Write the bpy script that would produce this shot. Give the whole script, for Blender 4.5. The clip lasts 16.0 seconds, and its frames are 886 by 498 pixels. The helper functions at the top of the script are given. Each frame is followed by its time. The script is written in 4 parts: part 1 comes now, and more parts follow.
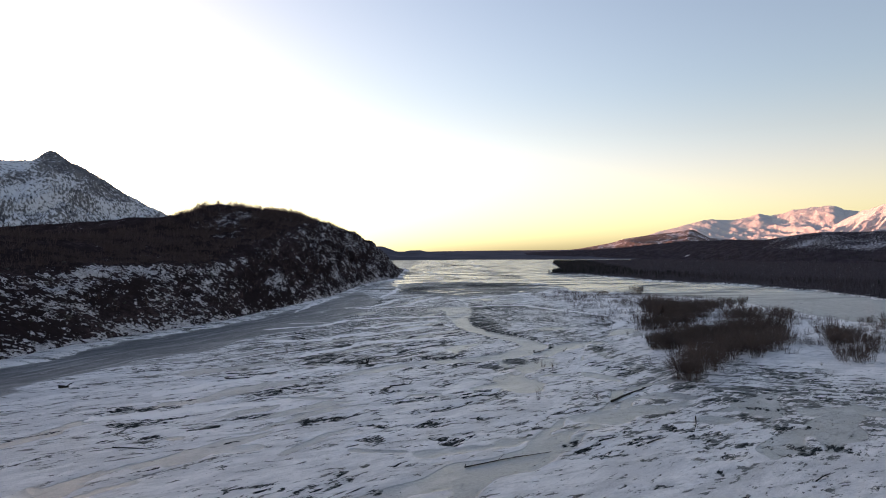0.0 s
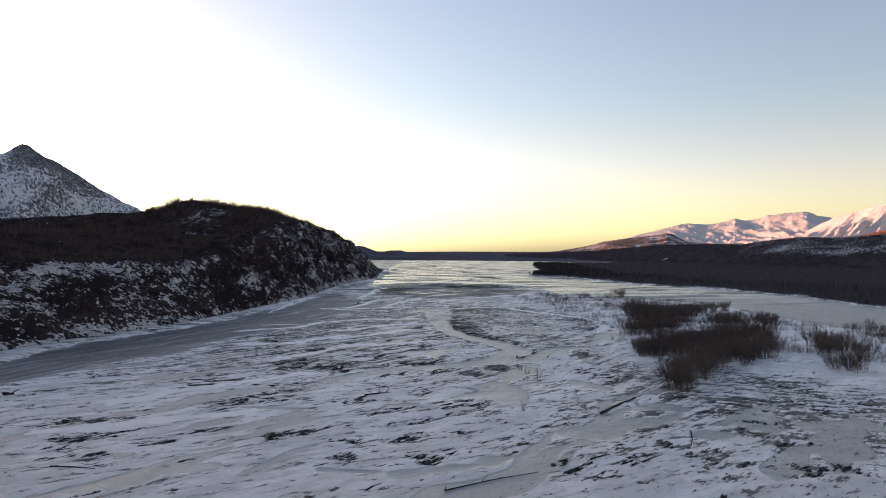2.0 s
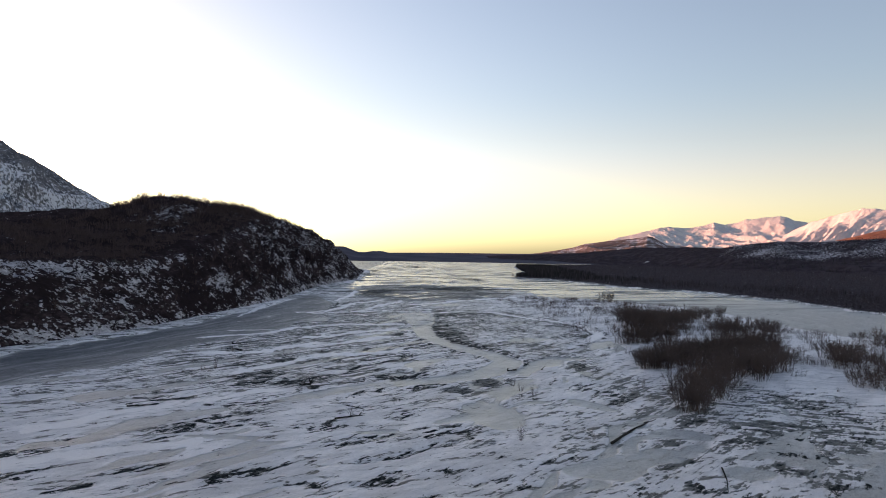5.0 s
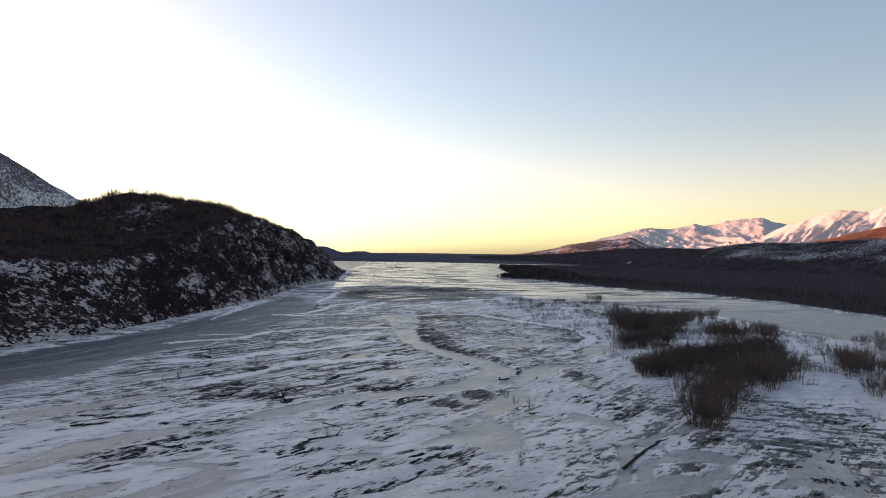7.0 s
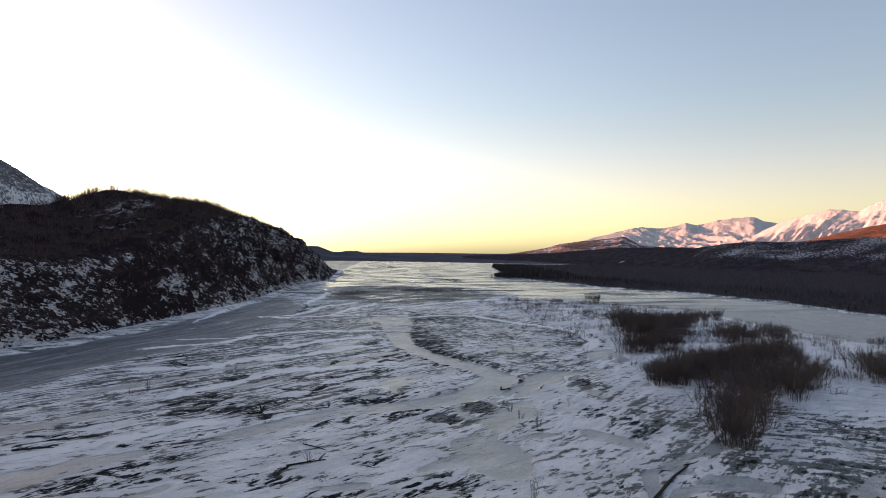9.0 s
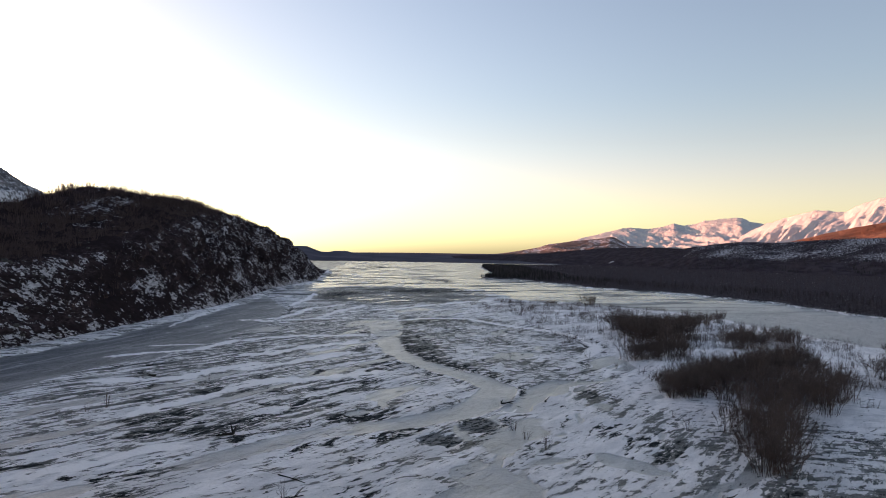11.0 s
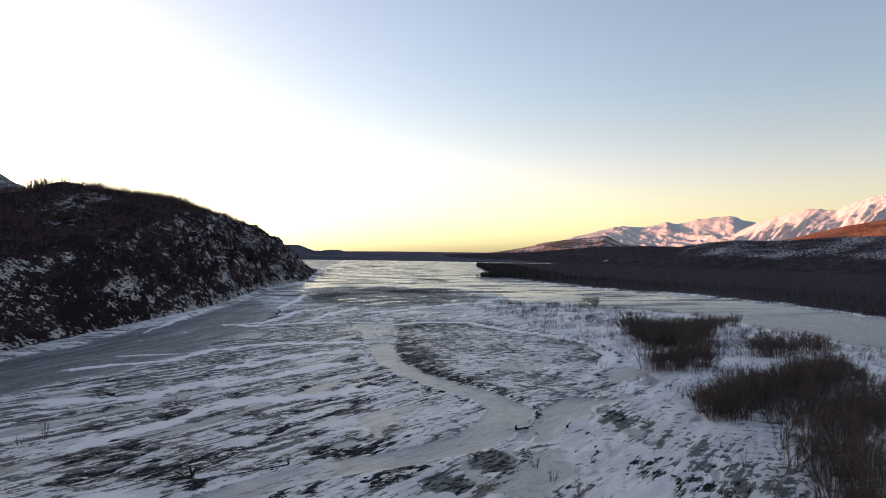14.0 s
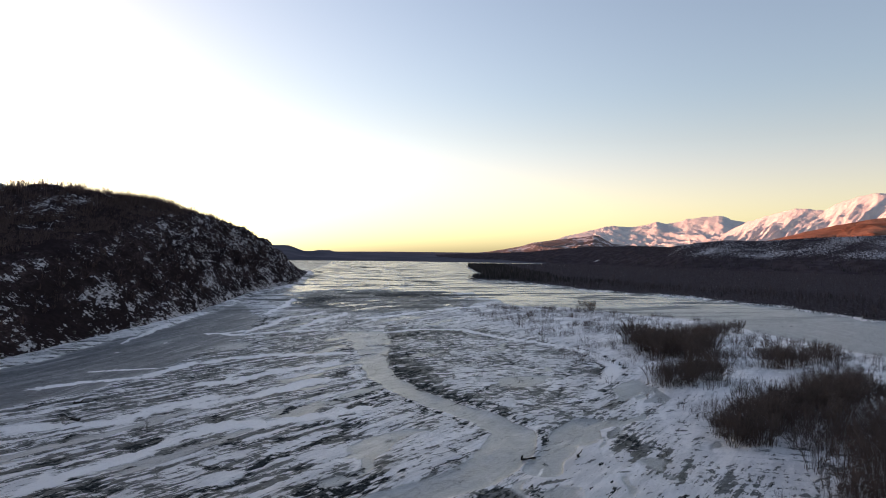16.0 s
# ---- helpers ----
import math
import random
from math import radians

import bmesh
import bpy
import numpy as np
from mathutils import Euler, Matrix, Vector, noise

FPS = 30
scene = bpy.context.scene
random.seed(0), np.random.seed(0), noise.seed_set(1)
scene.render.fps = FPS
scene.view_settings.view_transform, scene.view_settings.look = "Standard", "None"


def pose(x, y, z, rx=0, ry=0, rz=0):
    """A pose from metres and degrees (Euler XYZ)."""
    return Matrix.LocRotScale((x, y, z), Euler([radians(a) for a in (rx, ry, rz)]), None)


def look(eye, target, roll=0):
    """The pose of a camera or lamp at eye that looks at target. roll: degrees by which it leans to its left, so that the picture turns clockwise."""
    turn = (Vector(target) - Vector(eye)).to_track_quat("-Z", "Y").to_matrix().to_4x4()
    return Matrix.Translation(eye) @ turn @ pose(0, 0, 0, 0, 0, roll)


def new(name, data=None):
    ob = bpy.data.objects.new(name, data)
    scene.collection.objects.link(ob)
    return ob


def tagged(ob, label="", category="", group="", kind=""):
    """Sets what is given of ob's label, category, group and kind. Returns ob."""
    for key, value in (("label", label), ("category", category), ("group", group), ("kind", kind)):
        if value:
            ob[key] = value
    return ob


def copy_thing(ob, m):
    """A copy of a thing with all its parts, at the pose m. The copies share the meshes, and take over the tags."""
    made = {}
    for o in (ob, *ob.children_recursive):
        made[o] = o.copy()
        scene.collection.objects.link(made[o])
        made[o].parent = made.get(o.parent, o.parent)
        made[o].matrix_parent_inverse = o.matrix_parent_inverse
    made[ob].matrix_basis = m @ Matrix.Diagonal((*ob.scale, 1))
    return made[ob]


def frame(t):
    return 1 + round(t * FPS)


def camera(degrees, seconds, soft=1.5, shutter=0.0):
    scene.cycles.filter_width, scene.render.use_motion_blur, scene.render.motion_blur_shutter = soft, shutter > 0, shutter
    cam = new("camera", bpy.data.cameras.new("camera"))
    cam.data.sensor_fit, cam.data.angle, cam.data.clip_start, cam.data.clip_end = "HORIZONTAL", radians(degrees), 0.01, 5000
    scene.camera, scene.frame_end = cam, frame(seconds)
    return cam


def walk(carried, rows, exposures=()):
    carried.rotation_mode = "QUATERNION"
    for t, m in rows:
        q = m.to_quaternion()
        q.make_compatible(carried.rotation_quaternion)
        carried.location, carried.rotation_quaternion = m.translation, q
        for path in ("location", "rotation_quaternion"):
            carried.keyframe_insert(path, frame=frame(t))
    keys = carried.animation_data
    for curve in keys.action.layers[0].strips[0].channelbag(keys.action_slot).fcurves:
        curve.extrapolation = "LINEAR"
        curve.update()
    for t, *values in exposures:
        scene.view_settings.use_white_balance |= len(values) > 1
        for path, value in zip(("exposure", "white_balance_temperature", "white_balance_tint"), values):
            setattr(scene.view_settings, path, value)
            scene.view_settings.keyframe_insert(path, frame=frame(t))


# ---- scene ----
cam = camera(72.0, 16.0, soft=0.95)
PATH = [
    (0, (0.06, 0.848, 15.903), (0.068, 2.848, 15.917), -0.2),
    (0.5, (0.089, 1.773, 15.891), (0.114, 3.773, 15.906), 0.1),
    (1, (0.059, 2.793, 15.889), (0.103, 4.793, 15.904), 0.2),
    (1.5, (0.034, 3.916, 15.901), (0.095, 5.915, 15.917), 0.4),
    (2, (0.044, 5.254, 15.877), (0.117, 7.252, 15.893), 0.5),
    (2.5, (0.104, 6.784, 15.856), (0.188, 8.782, 15.874), 0.6),
    (3, (0.141, 8.298, 15.837), (0.232, 10.296, 15.855), 0.7),
    (3.5, (0.162, 9.88, 15.818), (0.26, 11.877, 15.837), 0.7),
    (4, (0.176, 11.489, 15.841), (0.283, 13.486, 15.861), 0.8),
    (6.5, (0.085, 19.855, 15.721), (0.261, 21.847, 15.743), 1.1),
    (7, (0.102, 21.474, 15.701), (0.29, 23.465, 15.724), 1.1),
    (7.5, (0.118, 23.072, 15.685), (0.315, 25.062, 15.708), 1.1),
    (8, (0.168, 24.723, 15.655), (0.372, 26.712, 15.676), 1.1),
    (8.5, (0.204, 26.436, 15.601), (0.413, 28.425, 15.623), 1.0),
    (9, (0.29, 28.157, 15.567), (0.503, 30.145, 15.589), 1.0),
    (11.5, (0.406, 36.489, 15.578), (0.66, 38.473, 15.601), 1.1),
    (12, (0.412, 38.089, 15.559), (0.668, 40.073, 15.582), 1.1),
    (12.5, (0.483, 39.764, 15.592), (0.741, 41.747, 15.614), 1.0),
    (13, (0.523, 41.428, 15.655), (0.784, 43.411, 15.675), 1.0),
    (13.5, (0.553, 43.006, 15.691), (0.818, 44.988, 15.71), 1.0),
    (14, (0.599, 44.564, 15.737), (0.87, 46.546, 15.756), 1.0),
    (14.5, (0.561, 45.999, 15.969), (0.839, 47.979, 15.986), 1.0),
    (15, (0.546, 47.407, 16.353), (0.831, 49.386, 16.372), 1.0),
    (15.5, (0.586, 48.689, 16.685), (0.88, 50.668, 16.705), 1.0),
    (16, (0.675, 49.814, 16.805), (0.976, 51.791, 16.824), 0.9),
]
walk(cam, [(t, look(eye, aim, lean)) for t, eye, aim, lean in PATH], exposures=[(0.0, 2.06, 6550, 17), (16.0, 2.06, 6550, 17)])

# ---------------------------------------------------------------- light
SUN_AZ, SUN_EL = -42.0, 2.6      # degrees right of +y, above the horizon

world = bpy.data.worlds.new("evening_sky")
scene.world = world
world.use_nodes = True
wn, wl = world.node_tree.nodes, world.node_tree.links
sky = wn.new("ShaderNodeTexSky")
sky.sky_type = "NISHITA"
sky.sun_disc = False
sky.sun_elevation = radians(SUN_EL)
sky.sun_rotation = radians(SUN_AZ)
sky.air_density, sky.dust_density, sky.ozone_density = 1.0, 1.2, 1.8
pale = wn.new("ShaderNodeHueSaturation")      # thin high haze pales the sky
pale.inputs["Hue"].default_value, pale.inputs["Saturation"].default_value, pale.inputs["Value"].default_value = 0.509, 0.78, 0.92
wl.new(sky.outputs["Color"], pale.inputs["Color"])
grey = wn.new("ShaderNodeRGBToBW")            # and lies thicker and paler along the horizon
wl.new(sky.outputs["Color"], grey.inputs["Color"])
tint = wn.new("ShaderNodeVectorMath")
tint.operation = "SCALE"
wl.new(grey.outputs["Val"], tint.inputs["Scale"])
where = wn.new("ShaderNodeTexCoord")
split = wn.new("ShaderNodeSeparateXYZ")
wl.new(where.outputs["Generated"], split.inputs["Vector"])
low_air = wn.new("ShaderNodeMapRange")         # the haze is yellow at the horizon and cream above
low_air.interpolation_type = "SMOOTHSTEP"
low_air.inputs["From Min"].default_value, low_air.inputs["From Max"].default_value = 0.02, 0.17
wl.new(split.outputs["Z"], low_air.inputs["Value"])
hue = wn.new("ShaderNodeMix")
hue.data_type = "RGBA"
hue.inputs[6].default_value, hue.inputs[7].default_value = (1.48, 1.36, 0.70, 1), (1.30, 1.17, 1.10, 1)
wl.new(low_air.outputs["Result"], hue.inputs[0])
wl.new(hue.outputs[2], tint.inputs[0])
thick = wn.new("ShaderNodeMapRange")
thick.interpolation_type = "SMOOTHSTEP"
for key, value in (("From Min", -0.02), ("From Max", 0.27), ("To Min", 0.86), ("To Max", 0.0)):
    thick.inputs[key].default_value = value
wl.new(split.outputs["Z"], thick.inputs["Value"])
haze = wn.new("ShaderNodeMix")
haze.data_type = "RGBA"
wl.new(thick.outputs["Result"], haze.inputs[0])
wl.new(pale.outputs["Color"], haze.inputs[6])
wl.new(tint.outputs["Vector"], haze.inputs[7])
wl.new(haze.outputs[2], wn["Background"].inputs["Color"])
wn["Background"].inputs["Strength"].default_value = 0.15

sun_data = bpy.data.lights.new("low_sun", "SUN")
sun_data.energy, sun_data.angle, sun_data.color = 3.0, radians(0.5), (1.0, 0.44, 0.27)
sun = new("low_sun", sun_data)
_az, _el = radians(SUN_AZ), radians(SUN_EL)
sun.matrix_world = look((2000 * math.sin(_az) * math.cos(_el), 2000 * math.cos(_az) * math.cos(_el), 2000 * math.sin(_el)), (0, 0, 0))


# ---------------------------------------------------------------- tools
def sstep(a, b, x):
    t = np.clip((x - a) / (b - a), 0, 1)
    return t * t * (3 - 2 * t)


def _grad(ix, iy, seed):
    h = (ix * 374761393 + iy * 668265263 + seed * 974634777) & 0xFFFFFFFF
    h = ((h ^ (h >> 13)) * 1274126177) & 0xFFFFFFFF
    a = ((h ^ (h >> 16)) & 0xFFFF) * (2 * np.pi / 65536.0)
    return np.cos(a), np.sin(a)


def perlin(x, y, seed=0):
    xi, yi = np.floor(x).astype(np.int64), np.floor(y).astype(np.int64)
    fx, fy = x - xi, y - yi
    u, v = fx * fx * fx * (fx * (fx * 6 - 15) + 10), fy * fy * fy * (fy * (fy * 6 - 15) + 10)

    def corner(i, j):
        gx, gy = _grad(xi + i, yi + j, seed)
        return gx * (fx - i) + gy * (fy - j)
    a = corner(0, 0) * (1 - u) + corner(1, 0) * u
    b = corner(0, 1) * (1 - u) + corner(1, 1) * u
    return (a * (1 - v) + b * v) * 1.5


def fbm(x, y, octaves=4, seed=0, gain=0.5):
    total, amp = 0.0, 1.0
    for k in range(octaves):
        total = total + amp * perlin(x, y, seed + k * 17)
        x, y, amp = x * 2.03 + 3.1, y * 2.03 - 1.7, amp * gain
    return total


def ridged(x, y, octaves=4, seed=0, gain=0.5):
    total, amp = 0.0, 1.0
    for k in range(octaves):
        total = total + amp * (1 - 2 * np.abs(perlin(x, y, seed + k * 13)))
        x, y, amp = x * 2.07 + 1.3, y * 2.07 + 5.2, amp * gain
    return total


def line_distance(x, y, pts):
    """Distance to a line of points, and the share of its length at the nearest place."""
    best, where = np.full(x.shape, 1e9), np.zeros(x.shape)
    n = len(pts) - 1
    for k in range(n):
        (ax, ay), (bx, by) = pts[k], pts[k + 1]
        dx, dy = bx - ax, by - ay
        t = np.clip(((x - ax) * dx + (y - ay) * dy) / (dx * dx + dy * dy), 0, 1)
        d = np.hypot(x - ax - t * dx, y - ay - t * dy)
        near = d < best
        best, where = np.where(near, d, best), np.where(near, (k + t) / n, where)
    return best, where


def table(x, pairs):
    a = np.array(pairs, float)
    return np.interp(x, a[:, 0], a[:, 1])


def mesh_of(name, verts, tris=None, quads=None, fields=None, smooth=True):
    verts = np.asarray(verts, np.float32)
    me = bpy.data.meshes.new(name)
    parts_ = [np.asarray(f, np.int32) for f in (quads, tris) if f is not None and len(f)]
    loops = np.concatenate([p.ravel() for p in parts_])
    sizes = np.concatenate([np.full(len(p), p.shape[1], np.int32) for p in parts_])
    starts = np.concatenate([[0], np.cumsum(sizes)[:-1]]).astype(np.int32)
    me.vertices.add(len(verts))
    me.vertices.foreach_set("co", verts.ravel())
    me.loops.add(len(loops))
    me.loops.foreach_set("vertex_index", loops)
    me.polygons.add(len(sizes))
    me.polygons.foreach_set("loop_start", starts)
    me.polygons.foreach_set("use_smooth", np.full(len(sizes), smooth))
    for key, values in (fields or {}).items():
        at = me.attributes.new(key, "FLOAT", "POINT")
        at.data.foreach_set("value", np.asarray(values, np.float32).ravel())
    me.update(calc_edges=True)
    me.validate()
    return me


def sheet(name, x, y, z, material, fields=None, wrap=False):
    """A grid of points as one mesh object."""
    rows, cols = x.shape
    idx = np.arange(rows * cols).reshape(rows, cols)
    if wrap:
        idx = np.concatenate([idx, idx[:, :1]], axis=1)
    quads = np.stack([idx[:-1, :-1], idx[:-1, 1:], idx[1:, 1:], idx[1:, :-1]], -1).reshape(-1, 4)
    me = mesh_of(name, np.stack([x, y, z], -1).reshape(-1, 3), quads=quads, fields=fields)
    me.materials.append(material)
    return new(name, me)


def spikes(p0, p1, p2, r0, bend=True):
    """Tapered three-sided stems from p0 over p1 to the tip p2: vertices and triangles."""
    n = len(p0)
    axis = p2 - p0
    axis /= np.linalg.norm(axis, axis=1)[:, None] + 1e-9
    side = np.cross(axis, np.array([0.31, 0.95, 0.12]))
    side /= np.linalg.norm(side, axis=1)[:, None] + 1e-9
    other = np.cross(axis, side)
    ring = [side * math.cos(a) + other * math.sin(a) for a in (0.3, 2.394, 4.489)]
    r = np.asarray(r0).reshape(-1, 1)
    if bend:
        v = np.stack([p0 + r * q for q in ring] + [p1 + 0.6 * r * q for q in ring] + [p2], 1)
        f = [(0, 1, 4), (0, 4, 3), (1, 2, 5), (1, 5, 4), (2, 0, 3), (2, 3, 5), (3, 4, 6), (4, 5, 6), (5, 3, 6)]
    else:
        v = np.stack([p0 + r * q for q in ring] + [p2], 1)
        f = [(0, 1, 3), (1, 2, 3), (2, 0, 3)]
    k = v.shape[1]
    tris = (np.arange(n)[:, None, None] * k + np.array(f)[None]).reshape(-1, 3)
    return v.reshape(-1, 3), tris


def joined(pieces):
    verts, tris, at = [], [], 0
    for v, f in pieces:
        verts.append(v)
        tris.append(f + at)
        at += len(v)
    return np.concatenate(verts), np.concatenate(tris)


def scatter(templates, x, y, z, size, rng):
    """Copies of templates (vertices, triangles), turned and scaled, joined."""
    pick = rng.integers(0, len(templates), len(x))
    turn = rng.uniform(0, 2 * np.pi, len(x))
    out = []
    for k, (v, f) in enumerate(templates):
        m = np.nonzero(pick == k)[0]
        if not len(m):
            continue
        c, s, h = np.cos(turn[m])[:, None], np.sin(turn[m])[:, None], size[m][:, None]
        vx = (v[None, :, 0] * c - v[None, :, 1] * s) * h + x[m][:, None]
        vy = (v[None, :, 0] * s + v[None, :, 1] * c) * h + y[m][:, None]
        vz = v[None, :, 2] * h + z[m][:, None]
        tris = (np.arange(len(m))[:, None, None] * len(v) + f[None]).reshape(-1, 3)
        out.append((np.stack([vx, vy, vz], -1).reshape(-1, 3), tris))
    return joined(out)


def part(name, data, material, parent=None, label=""):
    verts, tris = data
    me = mesh_of(name, verts, tris)
    me.materials.append(material)
    ob = new(name, me)
    ob.parent = parent
    return tagged(ob, label) if label else ob


# ---------------------------------------------------------------- materials
class Nodes:
    """Short names for building a node material."""

    def __init__(self, name):
        self.mat = bpy.data.materials.new(name)
        self.mat.use_nodes = True
        self.n, self.l = self.mat.node_tree.nodes, self.mat.node_tree.links
        self.bsdf = self.n["Principled BSDF"]
        self.pos = self.n.new("ShaderNodeNewGeometry").outputs["Position"]

    def put(self, socket, value):
        if isinstance(value, bpy.types.NodeSocket):
            self.l.new(value, socket)
        elif isinstance(value, tuple) and len(value) == 3 and socket.type == "RGBA":
            socket.default_value = (*value, 1)
        else:
            socket.default_value = value

    def scaled(self, v, turn=0.0, tilt=0.0):
        """The place, turned clockwise, tilted and then stretched."""
        r, m = self.n.new("ShaderNodeMapping"), self.n.new("ShaderNodeMapping")
        r.inputs["Rotation"].default_value = (radians(tilt), 0, radians(-turn))
        m.inputs["Scale"].default_value = v
        self.put(r.inputs["Vector"], self.pos)
        self.put(m.inputs["Vector"], r.outputs["Vector"])
        return m.outputs["Vector"]

    def noise(self, scale, detail=4.0, rough=0.55, vector=None):
        t = self.n.new("ShaderNodeTexNoise")
        self.put(t.inputs["Vector"], vector or self.pos)
        t.inputs["Scale"].default_value, t.inputs["Detail"].default_value = scale, detail
        t.inputs["Roughness"].default_value = rough
        return t.outputs["Fac"]

    def cells(self, scale, vector):
        """One random value for each of many angular cells."""
        t = self.n.new("ShaderNodeTexVoronoi")
        self.put(t.inputs["Vector"], vector)
        t.inputs["Scale"].default_value = scale
        part_ = self.n.new("ShaderNodeSeparateColor")
        self.put(part_.inputs["Color"], t.outputs["Color"])
        return part_.outputs["Red"]

    def warped(self, vector, scale, amount):
        """A place shifted about by noise."""
        t = self.n.new("ShaderNodeTexNoise")
        t.inputs["Scale"].default_value, t.inputs["Detail"].default_value = scale, 3.0
        self.put(t.inputs["Vector"], vector)
        add = self.n.new("ShaderNodeVectorMath")
        add.operation = "MULTIPLY_ADD"
        self.put(add.inputs[0], t.outputs["Color"])
        add.inputs[1].default_value = (amount, amount, amount)
        self.put(add.inputs[2], vector)
        return add.outputs["Vector"]

    def ramp(self, fac, a, b, lo=0.0, hi=1.0):
        m = self.n.new("ShaderNodeMapRange")
        m.interpolation_type = "SMOOTHSTEP"
        for key, value in (("Value", fac), ("From Min", a), ("From Max", b), ("To Min", lo), ("To Max", hi)):
            self.put(m.inputs[key], value)
        return m.outputs["Result"]

    def math(self, op, a, b=0.0):
        m = self.n.new("ShaderNodeMath")
        m.operation = op
        self.put(m.inputs[0], a)
        self.put(m.inputs[1], b)
        return m.outputs[0]

    def mix(self, fac, a, b):
        m = self.n.new("ShaderNodeMix")
        m.data_type = "RGBA"
        self.put(m.inputs["Factor"], fac)
        self.put(m.inputs[6], a)
        self.put(m.inputs[7], b)
        return m.outputs[2]

    def value(self, fac, a, b):
        return self.math("ADD", self.math("MULTIPLY", fac, b - a), a)

    def field(self, name):
        a = self.n.new("ShaderNodeAttribute")
        a.attribute_name = name
        return a.outputs["Fac"]

    def bump(self, height, strength, distance):
        b = self.n.new("ShaderNodeBump")
        b.inputs["Strength"].default_value, b.inputs["Distance"].default_value = strength, distance
        self.put(b.inputs["Height"], height)
        self.put(self.bsdf.inputs["Normal"], b.outputs["Normal"])

    def done(self, color, rough, spec=0.5):
        self.put(self.bsdf.inputs["Base Color"], color)
        self.put(self.bsdf.inputs["Roughness"], rough)
        self.put(self.bsdf.inputs["Specular IOR Level"], spec)
        return self.mat


def river_material():
    m = Nodes("river_snow_and_ice")
    fine = m.noise(1.0, 8, 0.72, m.scaled((0.55, 2.4, 1.5), 45))
    drift = m.noise(1.0, 8, 0.70, m.scaled((0.10, 0.30, 0.3), 45))
    grain = m.noise(3.6, 7, 0.74)
    pitted = m.noise(0.8, 7, 0.74, m.scaled((0.9, 1.5, 1.0), 25))
    lines = m.noise(1.0, 8, 0.66, m.scaled((0.10, 0.95, 0.5), 47))
    cross = m.noise(1.0, 7, 0.68, m.scaled((0.22, 0.95, 0.5), -22))
    low = m.noise(1.0, 7, 0.68, m.scaled((0.20, 0.85, 0.5), 24))
    plates = m.noise(0.8, 8, 0.74, m.scaled((0.7, 1.2, 1.0), 8))
    threads = m.noise(1.0, 5, 0.62, m.scaled((0.13, 2.5, 0.5), 45))
    slanted = m.noise(1.0, 5, 0.62, m.scaled((0.2, 2.2, 0.5), -20))
    threads = m.math("ADD", threads, m.math("MULTIPLY", m.math("SUBTRACT", slanted, threads), m.field("turned")))
    flow = m.noise(1.0, 7, 0.64, m.scaled((0.05, 0.8, 0.5), 74))
    streak = m.math("ADD", lines, m.math("MULTIPLY", m.math("SUBTRACT", low, lines), m.field("near")))
    streak = m.math("ADD", streak, m.math("MULTIPLY", m.math("SUBTRACT", cross, streak), m.field("turned")))
    far = m.field("polish")

    def swing(value, amount):
        return m.math("MULTIPLY", m.math("SUBTRACT", value, 0.5), amount)
    off = m.math("ADD", swing(fine, 3.0), swing(pitted, 1.6))
    bare = m.ramp(m.math("ADD", m.math("MULTIPLY", m.field("bare"), 0.74), off), 0.56, 0.63)
    ice = m.ramp(m.math("ADD", m.field("ice"), swing(drift, 1.1)), 0.36, 0.62)
    fresh = m.ramp(m.math("ADD", m.field("fresh"), m.math("ADD", swing(fine, 1.2), swing(threads, 1.2))), 0.34, 0.66)
    # small dark dashes where the wind has cut through the crust
    dash = m.noise(1.0, 6, 0.62, m.scaled((0.26, 1.15, 1.0), 20))
    dash = m.ramp(m.math("ADD", dash, swing(fine, 0.30)), 0.625, 0.655)
    dash = m.math("MULTIPLY", dash, m.math("MULTIPLY", m.math("SUBTRACT", 1.0, ice), m.math("SUBTRACT", 1.0, fresh)))
    # grey wind-scoured ice between ridges of snow
    scour = m.math("ADD", m.math("ADD", swing(streak, 2.3), swing(threads, 1.1)), m.math("ADD", swing(pitted, 1.9), swing(fine, 1.5)))
    scour = m.math("ADD", scour, m.math("MULTIPLY", m.field("plate"), m.math("SUBTRACT", swing(plates, 3.4), m.math("MULTIPLY", scour, 0.5))))
    laid = m.math("ADD", m.field("grey"), scour)
    grey = m.math("MULTIPLY", m.ramp(laid, 0.48, 0.55), m.math("SUBTRACT", 1.0, m.math("MULTIPLY", fresh, 0.9)))
    snow_c = m.mix(m.ramp(drift, 0.40, 0.60), (0.74, 0.72, 0.73), (0.96, 0.925, 0.925))
    snow_c = m.mix(m.ramp(streak, 0.47, 0.60, 0.0, 0.55), snow_c, (0.56, 0.55, 0.555))
    snow_c = m.mix(m.ramp(fine, 0.54, 0.68, 0.0, 0.45), snow_c, (0.40, 0.395, 0.405))
    snow_c = m.mix(m.ramp(grain, 0.56, 0.68, 0.0, 0.35), snow_c, (0.30, 0.30, 0.31))
    snow_c = m.mix(fresh, snow_c, (0.97, 0.935, 0.93))
    grey_c = m.mix(m.ramp(fine, 0.42, 0.58), (0.085, 0.089, 0.086), (0.24, 0.24, 0.24))
    grey_c = m.mix(m.ramp(laid, 0.66, 1.05, 0.0, 0.75), grey_c, (0.045, 0.050, 0.048))
    rim = m.math("MULTIPLY", m.ramp(laid, 0.50, 0.55), m.ramp(laid, 0.66, 0.58))
    grey_c = m.mix(m.math("MULTIPLY", rim, m.ramp(pitted, 0.45, 0.55, 0.0, 0.8)), grey_c, (0.04, 0.044, 0.044))
